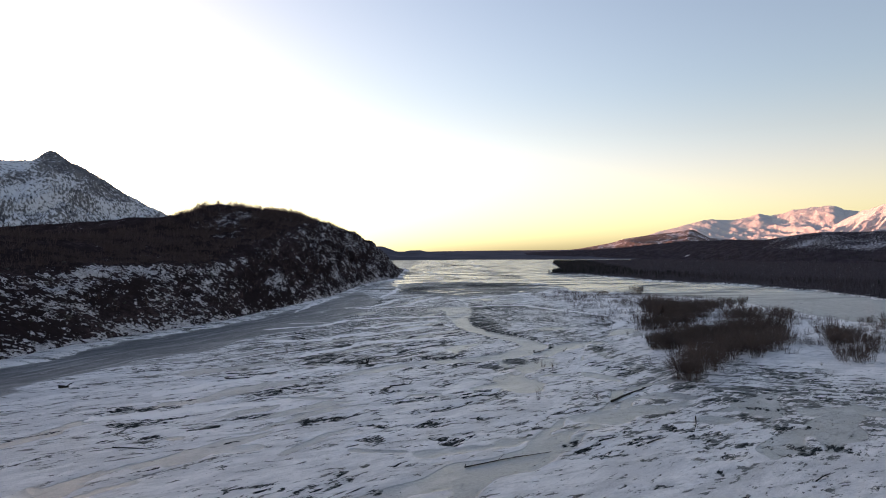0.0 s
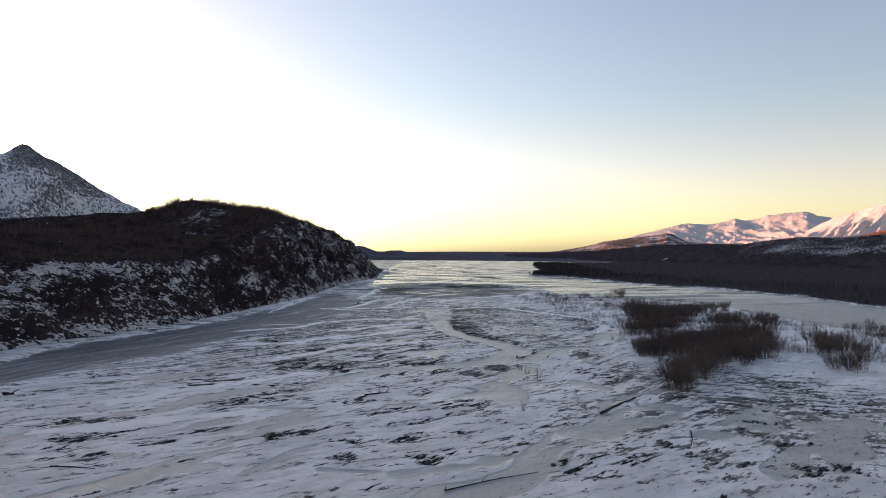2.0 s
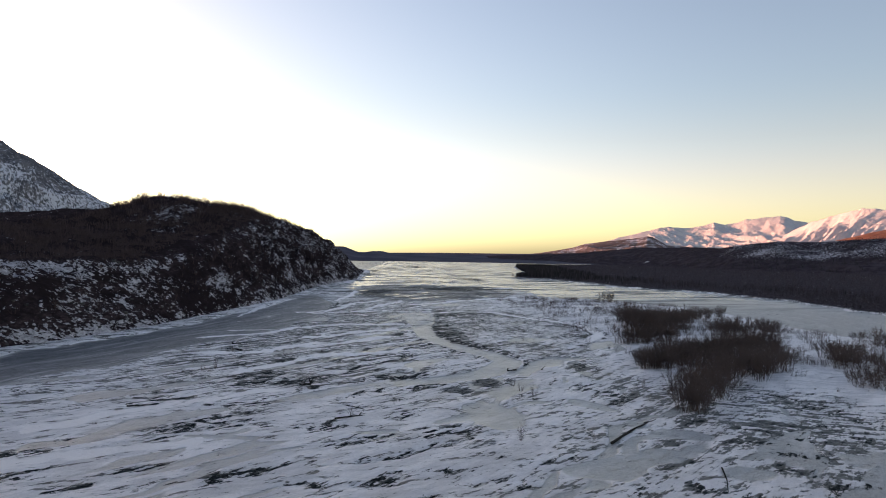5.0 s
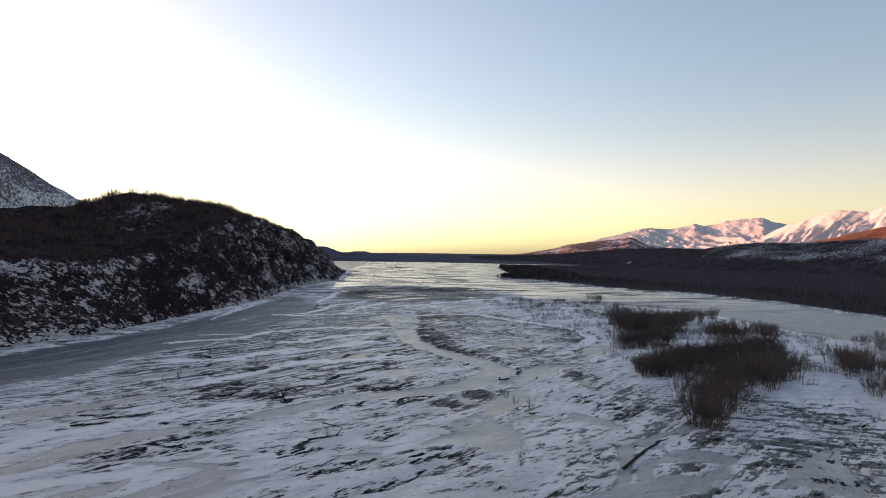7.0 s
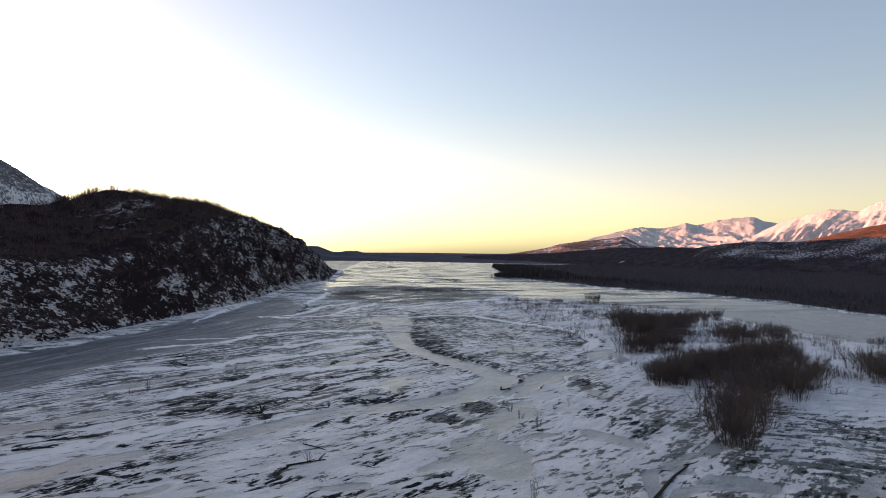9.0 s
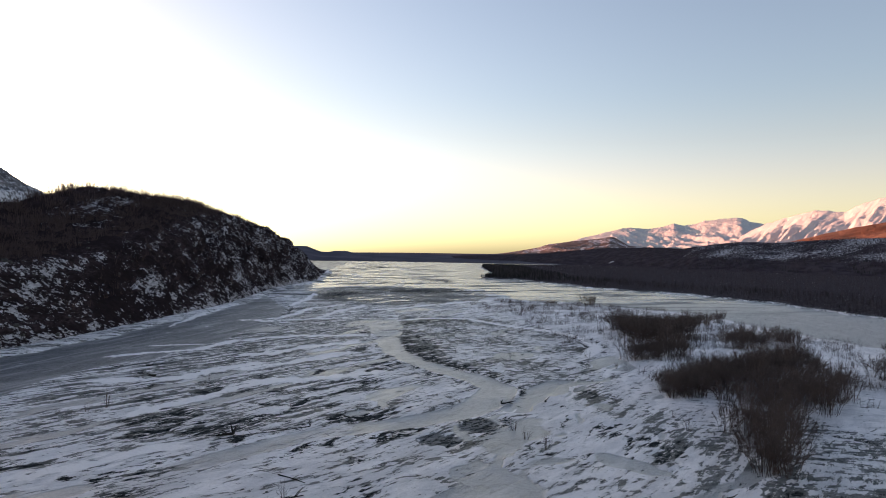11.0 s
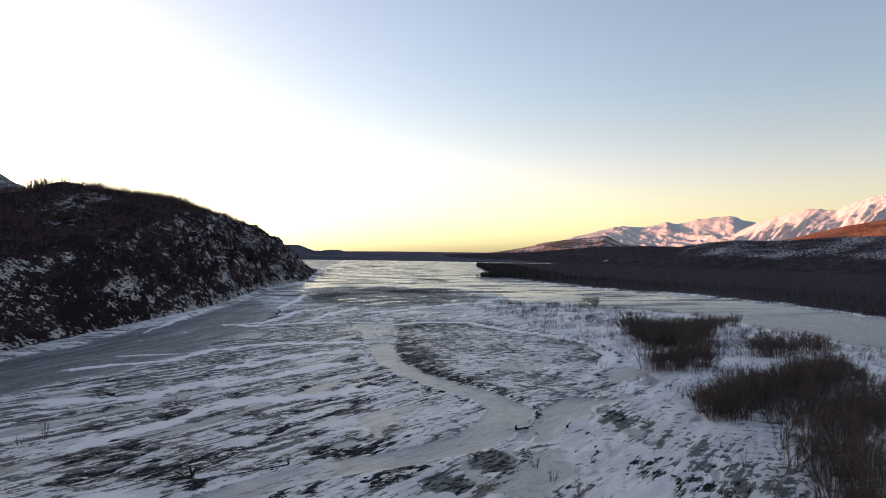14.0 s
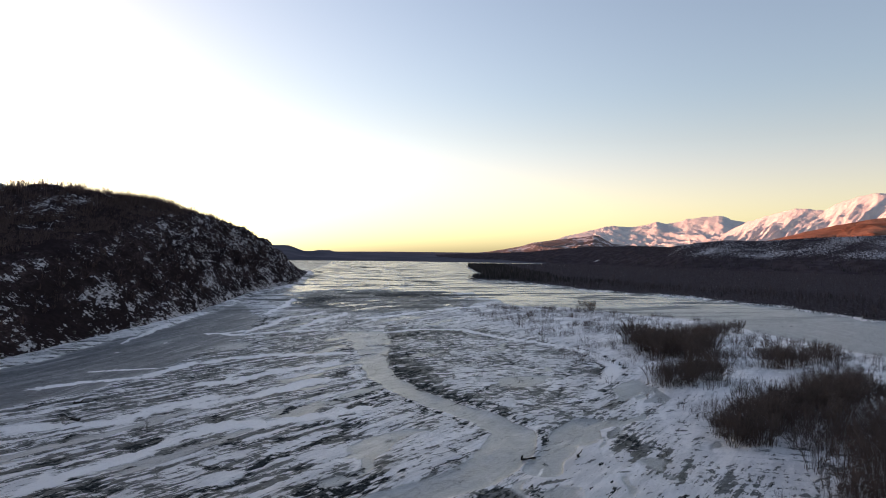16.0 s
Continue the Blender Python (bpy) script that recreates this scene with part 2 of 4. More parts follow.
    grey_c = m.mix(m.ramp(grain, 0.54, 0.62, 0.0, 0.6), grey_c, (0.05, 0.055, 0.055))
    snow_c = m.mix(grey, snow_c, grey_c)
    ice_c = m.mix(m.ramp(grain, 0.35, 0.65), (0.26, 0.265, 0.27), (0.36, 0.36, 0.365))
    ice_c = m.mix(m.ramp(drift, 0.52, 0.64, 0.0, 0.5), ice_c, (0.56, 0.55, 0.55))
    veins = m.noise(1.0, 7, 0.66, m.scaled((0.03, 0.75, 0.5), 101))
    ice_c = m.mix(m.math("MULTIPLY", far, m.ramp(veins, 0.52, 0.60, 0.0, 0.55)), ice_c, (0.66, 0.65, 0.65))
    ice_c = m.mix(m.math("MULTIPLY", far, m.ramp(veins, 0.42, 0.36, 0.0, 0.5)), ice_c, (0.14, 0.145, 0.15))
    deep_c = m.mix(m.ramp(fine, 0.42, 0.60), (0.060, 0.066, 0.072), (0.15, 0.158, 0.172))
    deep_c = m.mix(m.ramp(flow, 0.56, 0.62, 0.0, 0.55), deep_c, (0.50, 0.49, 0.495))
    deep_c = m.mix(m.ramp(flow, 0.44, 0.36, 0.0, 0.6), deep_c, (0.035, 0.038, 0.042))
    ice_c = m.mix(m.field("deep"), ice_c, deep_c)
    bare_c = m.mix(m.ramp(grain, 0.40, 0.60), (0.014, 0.015, 0.016), (0.075, 0.080, 0.080))
    litter = m.mix(m.ramp(pitted, 0.40, 0.62), (0.028, 0.022, 0.024), (0.10, 0.088, 0.096))
    color = m.mix(m.math("MULTIPLY", dash, 0.85), m.mix(ice, snow_c, ice_c), (0.04, 0.042, 0.042))
    color = m.mix(m.math("MULTIPLY", fresh, 0.85), color, (0.97, 0.935, 0.93))
    # rough frozen-in floes on the open reach
    floes = m.ramp(m.noise(0.09, 8, 0.68, m.scaled((0.28, 1.0, 1.0), 6)), 0.50, 0.57)
    color = m.mix(m.math("MULTIPLY", m.math("MULTIPLY", floes, far), m.math("SUBTRACT", 1.0, fresh)), color, (0.13, 0.13, 0.127))
    color = m.mix(bare, color, m.mix(m.field("litter"), bare_c, litter))
    rough = m.math("ADD", m.value(ice, 0.50, 0.34), m.math("MULTIPLY", m.field("deep"), 0.15))
    rough = m.math("SUBTRACT", rough, m.math("MULTIPLY", m.math("MULTIPLY", far, ice), 0.16))
    rough = m.math("ADD", rough, m.math("MULTIPLY", m.math("MULTIPLY", floes, far), 0.4))
    relief = m.math("ADD", grain, m.math("SUBTRACT", fine, m.math("ADD", m.math("MULTIPLY", bare, 0.8), m.math("MULTIPLY", grey, 0.9))))
    relief = m.math("MULTIPLY", relief, m.value(ice, 1.0, 0.25))
    m.bump(m.math("MULTIPLY", relief, m.value(far, 1.0, 0.16)), 1.0, 0.23)
    clean = m.math("MULTIPLY", m.math("SUBTRACT", 1.0, bare), m.math("SUBTRACT", 1.0, m.math("MULTIPLY", floes, m.math("MULTIPLY", far, 0.95))))
    gloss = m.math("MULTIPLY", clean, m.math("ADD", m.math("MULTIPLY", ice, m.value(m.field("deep"), 0.36, 0.12)), m.value(grey, 0.36, 0.14)))
    return m.done(color, rough, gloss)


def hill_material():
    m = Nodes("brushy_hillside")
    fine = m.noise(2.6, 8, 0.74, m.scaled((1.0, 0.36, 1.0), tilt=20))
    patch = m.noise(0.22, 3, 0.55, m.scaled((1.0, 0.5, 1.2)))
    grain = m.noise(2.0, 8, 0.78, m.scaled((1.0, 0.45, 1.0)))
    mass = m.noise(0.10, 4, 0.6, m.scaled((1.0, 0.6, 1.6)))
    # broken ledges: each block of rock holds its own share of snow
    ledge = m.cells(0.8, m.warped(m.scaled((0.9, 0.34, 1.2), tilt=15), 0.9, 0.9))
    block = m.cells(2.2, m.warped(m.scaled((0.9, 0.34, 1.3), tilt=24), 1.3, 0.55))
    off = m.math("ADD", m.math("MULTIPLY", m.math("SUBTRACT", fine, 0.5), 2.2), m.math("ADD", m.math("MULTIPLY", m.math("SUBTRACT", patch, 0.5), 1.5), m.math("MULTIPLY", m.math("SUBTRACT", mass, 0.5), 1.2)))
    off = m.math("ADD", off, m.math("ADD", m.math("MULTIPLY", m.math("SUBTRACT", ledge, 0.5), 0.5), m.math("MULTIPLY", m.math("SUBTRACT", block, 0.5), 0.6)))
    snow = m.ramp(m.math("ADD", m.field("snow"), off), 0.53, 0.62)
    earth = m.mix(m.ramp(grain, 0.38, 0.66), (0.022, 0.015, 0.017), (0.082, 0.060, 0.062))
    earth = m.mix(m.ramp(mass, 0.44, 0.58), (0.028, 0.020, 0.022), earth)
    earth = m.mix(m.ramp(block, 0.2, 0.8, 0.0, 0.5), earth, (0.016, 0.013, 0.014))
    white = m.mix(m.ramp(grain, 0.35, 0.7), (0.24, 0.23, 0.245), (0.62, 0.60, 0.63))
    m.bump(m.math("ADD", m.math("ADD", fine, block), m.math("MULTIPLY", grain, 0.6)), 0.5, 0.5)
    return m.done(m.mix(snow, earth, white), 0.9, 0.0)


def mountain_material(name, low, rock, snow_colour, size, limit):
    m = Nodes(name)
    fine = m.noise(1.0 / size, 7, 0.62)
    coarse = m.noise(0.22 / size, 4, 0.55)
    snow = m.ramp(m.math("ADD", m.field("snow"), m.math("MULTIPLY", m.math("SUBTRACT", fine, 0.5), 1.3)), limit - 0.1, limit + 0.12)
    ground_c = m.mix(m.ramp(coarse, 0.35, 0.65), low, rock)
    m.bump(fine, 0.8, size * 0.4)
    return m.done(m.mix(snow, ground_c, snow_colour), 0.95, 0.0)


def twig_material(name, dark, light):
    m = Nodes(name)
    info = m.n.new("ShaderNodeObjectInfo").outputs["Random"]
    island = m.n.new("ShaderNodeNewGeometry").outputs["Random Per Island"]
    tone = m.math("ADD", m.math("MULTIPLY", info, 0.35), m.math("MULTIPLY", island, 0.65))
    grain = m.noise(9.0, 3)
    return m.done(m.mix(m.math("MULTIPLY", tone, m.ramp(grain, 0.2, 0.6, 0.6, 1.0)), dark, light), 0.85, 0.08)


RIVER = river_material()
HILL = hill_material()
# sunlit and shaded versions of one snowy rock, light tinted into the base colours
LIT_SNOW = mountain_material("lit_tinted_snow", (0.16, 0.13, 0.12), (0.24, 0.20, 0.18), (0.53, 0.51, 0.505), 20.0, 0.50)
SHADE_SNOW = mountain_material("shade_tinted_snow", (0.085, 0.085, 0.095), (0.16, 0.155, 0.16), (0.60, 0.61, 0.65), 17.0, 0.50)
MESA = mountain_material("mesa_brush_and_snow", (0.13, 0.098, 0.09), (0.20, 0.155, 0.14), (0.58, 0.56, 0.58), 25.0, 0.66)
RED_BRUSH = mountain_material("reddish_brush_slope", (0.16, 0.075, 0.05), (0.22, 0.12, 0.085), (0.6, 0.6, 0.62), 30.0, 1.05)
# woods greyed by snow under the trees, plus some haze put into the colour
WOODED = mountain_material("hazed_wooded_slope", (0.040, 0.033, 0.040), (0.068, 0.057, 0.066), (0.40, 0.40, 0.43), 3.2, 0.57)
# base colours lifted and blued to stand in for distance haze
HAZY_FAR_WOODS = mountain_material("hazy_far_woods", (0.075, 0.075, 0.095), (0.115, 0.11, 0.135), (0.5, 0.5, 0.53), 40.0, 1.0)
WILLOW = twig_material("willow_bark", (0.050, 0.037, 0.033), (0.180, 0.132, 0.114))
BRUSH = twig_material("alder_bark", (0.028, 0.019, 0.0185), (0.102, 0.069, 0.063))
SPRUCE = twig_material("spruce_needles", (0.012, 0.013, 0.012), (0.034, 0.034, 0.030))
BIRCH = twig_material("bare_birch", (0.026, 0.021, 0.023), (0.068, 0.055, 0.059))
# paler copy of the birch bark, with haze over the flat mixed into it
HAZED_BIRCH = twig_material("hazed_birch_woods", (0.040, 0.031, 0.036), (0.088, 0.069, 0.079))
DRIFT = twig_material("weathered_driftwood", (0.014, 0.012, 0.011), (0.055, 0.048, 0.043))


# ---------------------------------------------------------------- plan of the valley
TOE = [(-200, -90), (0, -76), (60, -68), (90, -64), (102, -62.5), (114, -59.5), (125, -55), (138, -50.5), (150, -48.5), (170, -46), (195, -42),
       (220, -39), (250, -39), (300, -38.5), (335, -34), (385, -27), (436, -29), (500, -31), (590, -33), (640, -40), (700, -120), (900, -260), (1400, -420)]
RIGHT_BANK = [(-200, 190), (60, 146), (185, 143), (200, 144), (235, 150), (265, 147), (303, 140), (340, 117), (430, 106), (462, 80), (470, 82),
              (520, 105), (900, 165), (1100, 205), (1300, 330), (1400, 480)]
ISLAND_EDGE = [(60, 120), (120, 99), (140, 92), (180, 92), (200, 96), (215, 85), (240, 72), (248, 55)]
POND_EDGE = [(20, -46), (60, -49), (80, -49.7), (91, -44), (108, -37.6), (132, -28), (170, -20), (215, -23), (260, -34)]
S_CHANNEL = [(5.5, 192), (4.0, 180), (5.2, 165), (4.4, 148), (5.4, 133), (7.9, 125), (11.6, 116.8), (15.1, 111), (16.4, 106.5), (14.2, 101), (10.5, 96),
             (4.8, 92.4), (-0.3, 90.2), (-4.6, 87.8), (-10.2, 83.2), (-14.6, 79), (-19, 75.8), (-23, 72), (-36, 66)]
ARC = [(8.8, 180), (17, 186), (26, 184), (32, 171), (37.3, 163), (40.6, 156), (42.2, 148.8), (40.7, 138), (36.7, 130.5), (32.9, 124.3), (30.2, 116), (28.3, 108), (26.8, 101), (25.2, 93), (23.2, 85)]
BEND_OUT = [(108, 27), (116, 30), (124, 33), (130, 36.5), (138, 40.5), (149, 42.2), (156, 40.6), (163, 37.3), (171, 32), (184, 26)]
BEND_IN = [(106, 17), (110, 16), (116, 12), (125, 8), (133, 5.4), (148, 4.4), (165, 5.2), (180, 7)]
# streaks on the plain: from, to and half width of each
DARK_A = [
    (9.7, 85.1, 13.9, 91.7, 1.2), (-1.2, 109.9, 1.4, 109.7, 1.5), (-0.3, 105.7, 1.7, 106.0, 1.7), (-2.4, 93.1, 1.1, 93.9, 1.0), (-4.6, 97.6, -2.8, 98.6, 0.8),
    (-9.7, 105.3, -6.8, 103.5, 1.0), (-6.5, 105.1, -3.4, 107.0, 0.9), (-10.6, 99.7, -8.0, 98.4, 0.7), (-8.0, 98.4, -4.5, 101.6, 0.7), (-9.5, 94.3, -5.5, 97.2, 0.5),
    (-0.1, 88.0, 1.0, 89.0, 0.4), (1.8, 86.8, 3.4, 87.2, 1.1), (3.5, 88.8, 6.2, 91.0, 0.7), (1.1, 97.2, 3.4, 95.5, 1.2), (-0.2, 115.8, 3.1, 117.7, 1.5),
    (0.5, 120.4, 4.1, 123.8, 1.4), (7.6, 150.8, 8.6, 134.0, 4.5), (9.0, 129.5, 14.4, 119.7, 1.9), (14.4, 119.7, 18.3, 114.7, 1.6),
]
DARK_B = [
    (19.1, 110.4, 20.1, 104.3, 2.0), (19.7, 126.9, 23.1, 124.8, 2.5), (28.0, 111.3, 27.7, 106.1, 1.6), (27.7, 106.1, 25.8, 100.7, 1.4), (27.5, 102.7, 27.4, 100.6, 1.3),
    (33.3, 122.4, 30.9, 114.0, 2.2), (22.7, 90.3, 23.3, 85.4, 1.6), (24.5, 96.2, 26.4, 92.9, 1.0), (18.3, 175.3, 25.4, 180.7, 6.4), (-20.1, 93.2, -17.2, 93.9, 1.3),
    (-17.5, 91.4, -13.2, 92.7, 0.5), (-19.2, 89.5, -16.7, 89.5, 0.5), (-20.9, 87.8, -18.7, 88.3, 0.8), (-15.0, 89.3, -13.8, 90.3, 0.6), (-22.3, 101.5, -20.3, 101.0, 0.9),
    (-20.2, 95.2, -19.0, 97.5, 0.5), (-19.0, 97.5, -16.6, 102.5, 0.5), (-16.8, 106.8, -11.9, 106.1, 1.3), (-28.4, 104.6, -24.4, 107.8, 0.9),
]
DARK_C = [
    (-17.3, 96.4, -15.7, 95.5, 1.1), (-11.5, 92.5, -9.6, 92.7, 0.9), (-11.8, 88.0, -10.6, 87.4, 0.9), (-25.7, 197.5, -23.3, 207.7, 7.2), (-20.5, 78.2, -19.0, 79.2, 0.8),
    (-27.7, 78.9, -24.5, 79.2, 0.5), (-17.9, 73.4, -14.0, 76.8, 1.6), (-15.4, 71.6, -13.0, 73.7, 0.6), (-13.5, 78.2, -11.7, 78.8, 0.9), (-11.2, 79.5, -10.6, 80.2, 0.6),
    (-0.2, 74.1, 2.0, 76.0, 1.0), (-2.2, 92.4, 1.3, 93.5, 1.0), (6.1, 77.1, 8.1, 78.5, 0.9), (2.5, 69.0, 5.7, 70.4, 1.3), (-28.4, 84.3, -25.0, 85.0, 1.2),
    (-29.3, 81.9, -21.9, 82.0, 0.9), (22.3, 82.9, 24.3, 80.7, 1.3), (21.9, 87.0, 25.1, 83.8, 1.3), (26.7, 84.7, 29.1, 82.6, 0.9),
]
DARK_D = [
    (27.5, 72.6, 29.6, 73.1, 0.6), (34.7, 72.9, 38.6, 70.7, 0.6), (32.0, 69.9, 35.7, 67.5, 0.8), (45.1, 84.9, 46.1, 79.1, 2.9), (-32.1, 62.0, -27.7, 66.4, 2.0),
    (-30.1, 57.9, -24.8, 60.4, 1.2), (-22.8, 56.4, -21.0, 58.2, 0.9), (-25.9, 53.7, -23.9, 51.5, 1.0), (-17.9, 52.3, -17.1, 53.1, 0.7), (-16.5, 50.2, -14.1, 50.9, 0.7),
    (-12.4, 50.1, -11.6, 50.6, 0.5), (-23.2, 65.5, -20.8, 65.9, 1.4), (-20.6, 68.5, -16.7, 74.2, 1.7), (-16.7, 74.2, -13.6, 79.6, 1.9), (-19.8, 59.6, -18.1, 61.2, 1.0),
    (-13.2, 57.0, -9.7, 59.6, 0.9), (-6.9, 51.3, -5.4, 51.9, 1.0), (-8.4, 57.4, -5.6, 56.7, 0.8), (-2.1, 56.4, -0.7, 57.0, 0.8),
]
DARK_E = [
    (0.4, 52.6, 2.5, 53.5, 1.3), (-1.8, 61.6, 0.6, 63.7, 1.2), (-8.8, 69.1, -6.3, 71.4, 1.1), (-4.7, 66.1, -0.5, 68.5, 1.4), (6.5, 54.1, 7.7, 54.4, 0.5),
    (11.2, 50.6, 11.9, 48.9, 0.8), (34.2, 71.6, 38.8, 69.1, 1.1), (38.8, 69.1, 42.2, 65.6, 1.0), (28.0, 65.2, 33.0, 67.2, 1.1), (31.6, 62.8, 34.0, 61.6, 1.0),
    (20.5, 56.4, 21.8, 55.2, 0.6), (20.3, 51.0, 27.1, 50.7, 0.6), (27.1, 50.7, 33.4, 50.3, 0.7), (22.2, 51.6, 24.8, 51.0, 1.0), (30.3, 55.8, 32.5, 55.5, 0.8),
    (27.1, 48.9, 29.4, 49.3, 0.5), (29.2, 59.5, 30.1, 57.7, 1.0), (11.0, 60.3, 14.7, 62.3, 1.0), (20.4, 61.1, 22.9, 61.6, 0.9),
]
WHITE_A = [
    (-27.3, 179.8, -22.0, 183.1, 3.2), (-22.0, 183.1, -17.4, 195.2, 3.6), (-17.4, 195.2, -14.8, 209.6, 4.3), (-14.8, 209.6, -6.7, 225.7, 5.2), (-20.1, 145.2, -12.2, 151.8, 1.9),
    (-12.2, 151.8, -2.7, 152.9, 2.0), (-2.7, 152.9, 6.2, 153.5, 2.1), (-17.0, 130.5, -13.7, 132.5, 1.3), (-13.7, 132.5, -8.9, 138.5, 1.4), (-8.9, 138.5, -1.5, 144.2, 1.6),
    (-14.6, 119.0, -10.0, 122.7, 1.3), (-10.0, 122.7, -5.7, 129.2, 1.5), (-5.7, 129.2, -2.8, 133.0, 1.7), (-24.6, 177.8, -3.7, 185.8, 2.2), (-3.7, 185.8, 7.7, 183.7, 2.3),
    (-9.2, 191.6, -0.1, 222.4, 3.0), (1.4, 205.8, 10.8, 214.2, 3.2), (10.8, 214.2, 23.8, 229.7, 3.7), (23.8, 229.7, 43.2, 246.6, 4.5),
]
WHITE_B = [
    (-12.9, 110.6, -9.0, 111.4, 1.3), (-9.0, 111.4, -3.8, 113.2, 1.3), (-3.8, 113.2, 2.4, 116.2, 1.4), (-20.8, 96.6, -17.7, 100.3, 1.2), (-17.7, 100.3, -15.4, 105.3, 1.4),
    (-15.4, 105.3, -12.7, 109.9, 1.6), (-35.8, 129.3, -32.4, 133.2, 0.9), (-32.4, 133.2, -25.7, 135.2, 0.9), (-25.7, 135.2, -22.7, 145.3, 1.1), (-39.7, 165.9, -39.8, 179.6, 0.4),
    (-39.8, 179.6, -39.3, 194.5, 0.5), (-35.1, 140.3, -23.7, 142.5, 0.5), (-20.6, 221.1, -19.1, 275.5, 4.6), (-30.0, 112.2, -22.0, 113.0, 1.6), (-22.0, 113.0, -18.9, 118.3, 1.8),
    (-18.9, 118.3, -14.1, 122.9, 2.0), (-32.9, 59.0, -27.7, 61.7, 0.9), (-27.7, 61.7, -24.1, 64.2, 0.9), (-24.1, 64.2, -17.2, 65.9, 1.0),
]
WHITE_C = [
    (-31.8, 69.5, -26.4, 76.1, 1.3), (-26.4, 76.1, -14.8, 85.3, 1.6),
]
GLAZE_A = [
    (-1.0, 49.4, 4.9, 51.2, 1.6), (4.9, 51.2, 9.5, 54.0, 1.9), (9.5, 54.0, 14.1, 56.6, 2.1), (14.7, 58.8, 25.0, 64.6, 2.5), (26.3, 58.7, 27.8, 58.7, 2.4),
    (37.4, 61.9, 41.6, 61.9, 3.0), (32.5, 54.2, 35.8, 53.2, 1.9), (-17.9, 49.9, -15.3, 50.9, 1.1), (-7.1, 50.3, -3.2, 49.7, 0.8), (-23.5, 53.7, -22.7, 53.7, 0.8),
    (-18.0, 68.5, -12.3, 67.5, 0.8), (22.9, 67.8, 26.4, 68.1, 2.1), (3.9, 72.1, 9.9, 77.7, 1.6), (-10.6, 71.9, -8.8, 72.3, 0.8), (-3.4, 69.4, -0.5, 69.7, 0.8),
    (19.5, 80.4, 22.2, 77.1, 1.7), (10.1, 72.4, 10.5, 76.2, 2.6), (12.3, 84.3, 14.9, 91.0, 3.5), (21.1, 103.1, 25.0, 108.8, 3.4),
]
GLAZE_B = [
    (25.4, 97.0, 25.4, 93.7, 2.5), (8.9, 86.7, 9.3, 90.1, 1.2), (13.1, 93.9, 12.6, 91.1, 1.4),
]
DARK, WHITE, GLAZE = DARK_A + DARK_B + DARK_C + DARK_D + DARK_E, [(*w[:4], min(w[4], 1.15)) for w in WHITE_A + WHITE_B + WHITE_C], GLAZE_A + GLAZE_B
SIDE = [(25, 109), (20.6, 103), (16, 96.5)]


def streaks(x, y, lines, rough):
    """How much a place lies on any of the streaks, 0 to 1; rough frays their edges."""
    total = np.zeros(x.shape)
    for ax, ay, bx, by, w in lines:
        reach = 2.5 * w + 1
        m = (x > min(ax, bx) - reach) & (x < max(ax, bx) + reach) & (y > min(ay, by) - reach) & (y < max(ay, by) + reach)
        if not m.any():
            continue
        px, py, dx, dy = x[m], y[m], bx - ax, by - ay
        t = np.clip(((px - ax) * dx + (py - ay) * dy) / (dx * dx + dy * dy + 0.01), 0, 1)
        d = np.hypot(px - ax - t * dx, py - ay - t * dy) / w + rough[m]
        total[m] = np.maximum(total[m], np.exp(-np.maximum(d, 0) ** 2.5))
    return total


def blob(x, y, cx, cy, rx, ry, turn=0.0):
    c, s = math.cos(radians(turn)), math.sin(radians(turn))
    u, v = ((x - cx) * c + (y - cy) * s) / rx, (-(x - cx) * s + (y - cy) * c) / ry
    return np.exp(-1.5 * (u * u + v * v) ** 1.5)


def along(x, y, turn):
    c, s = math.cos(radians(turn)), math.sin(radians(turn))
    return x * c + y * s, -x * s + y * c


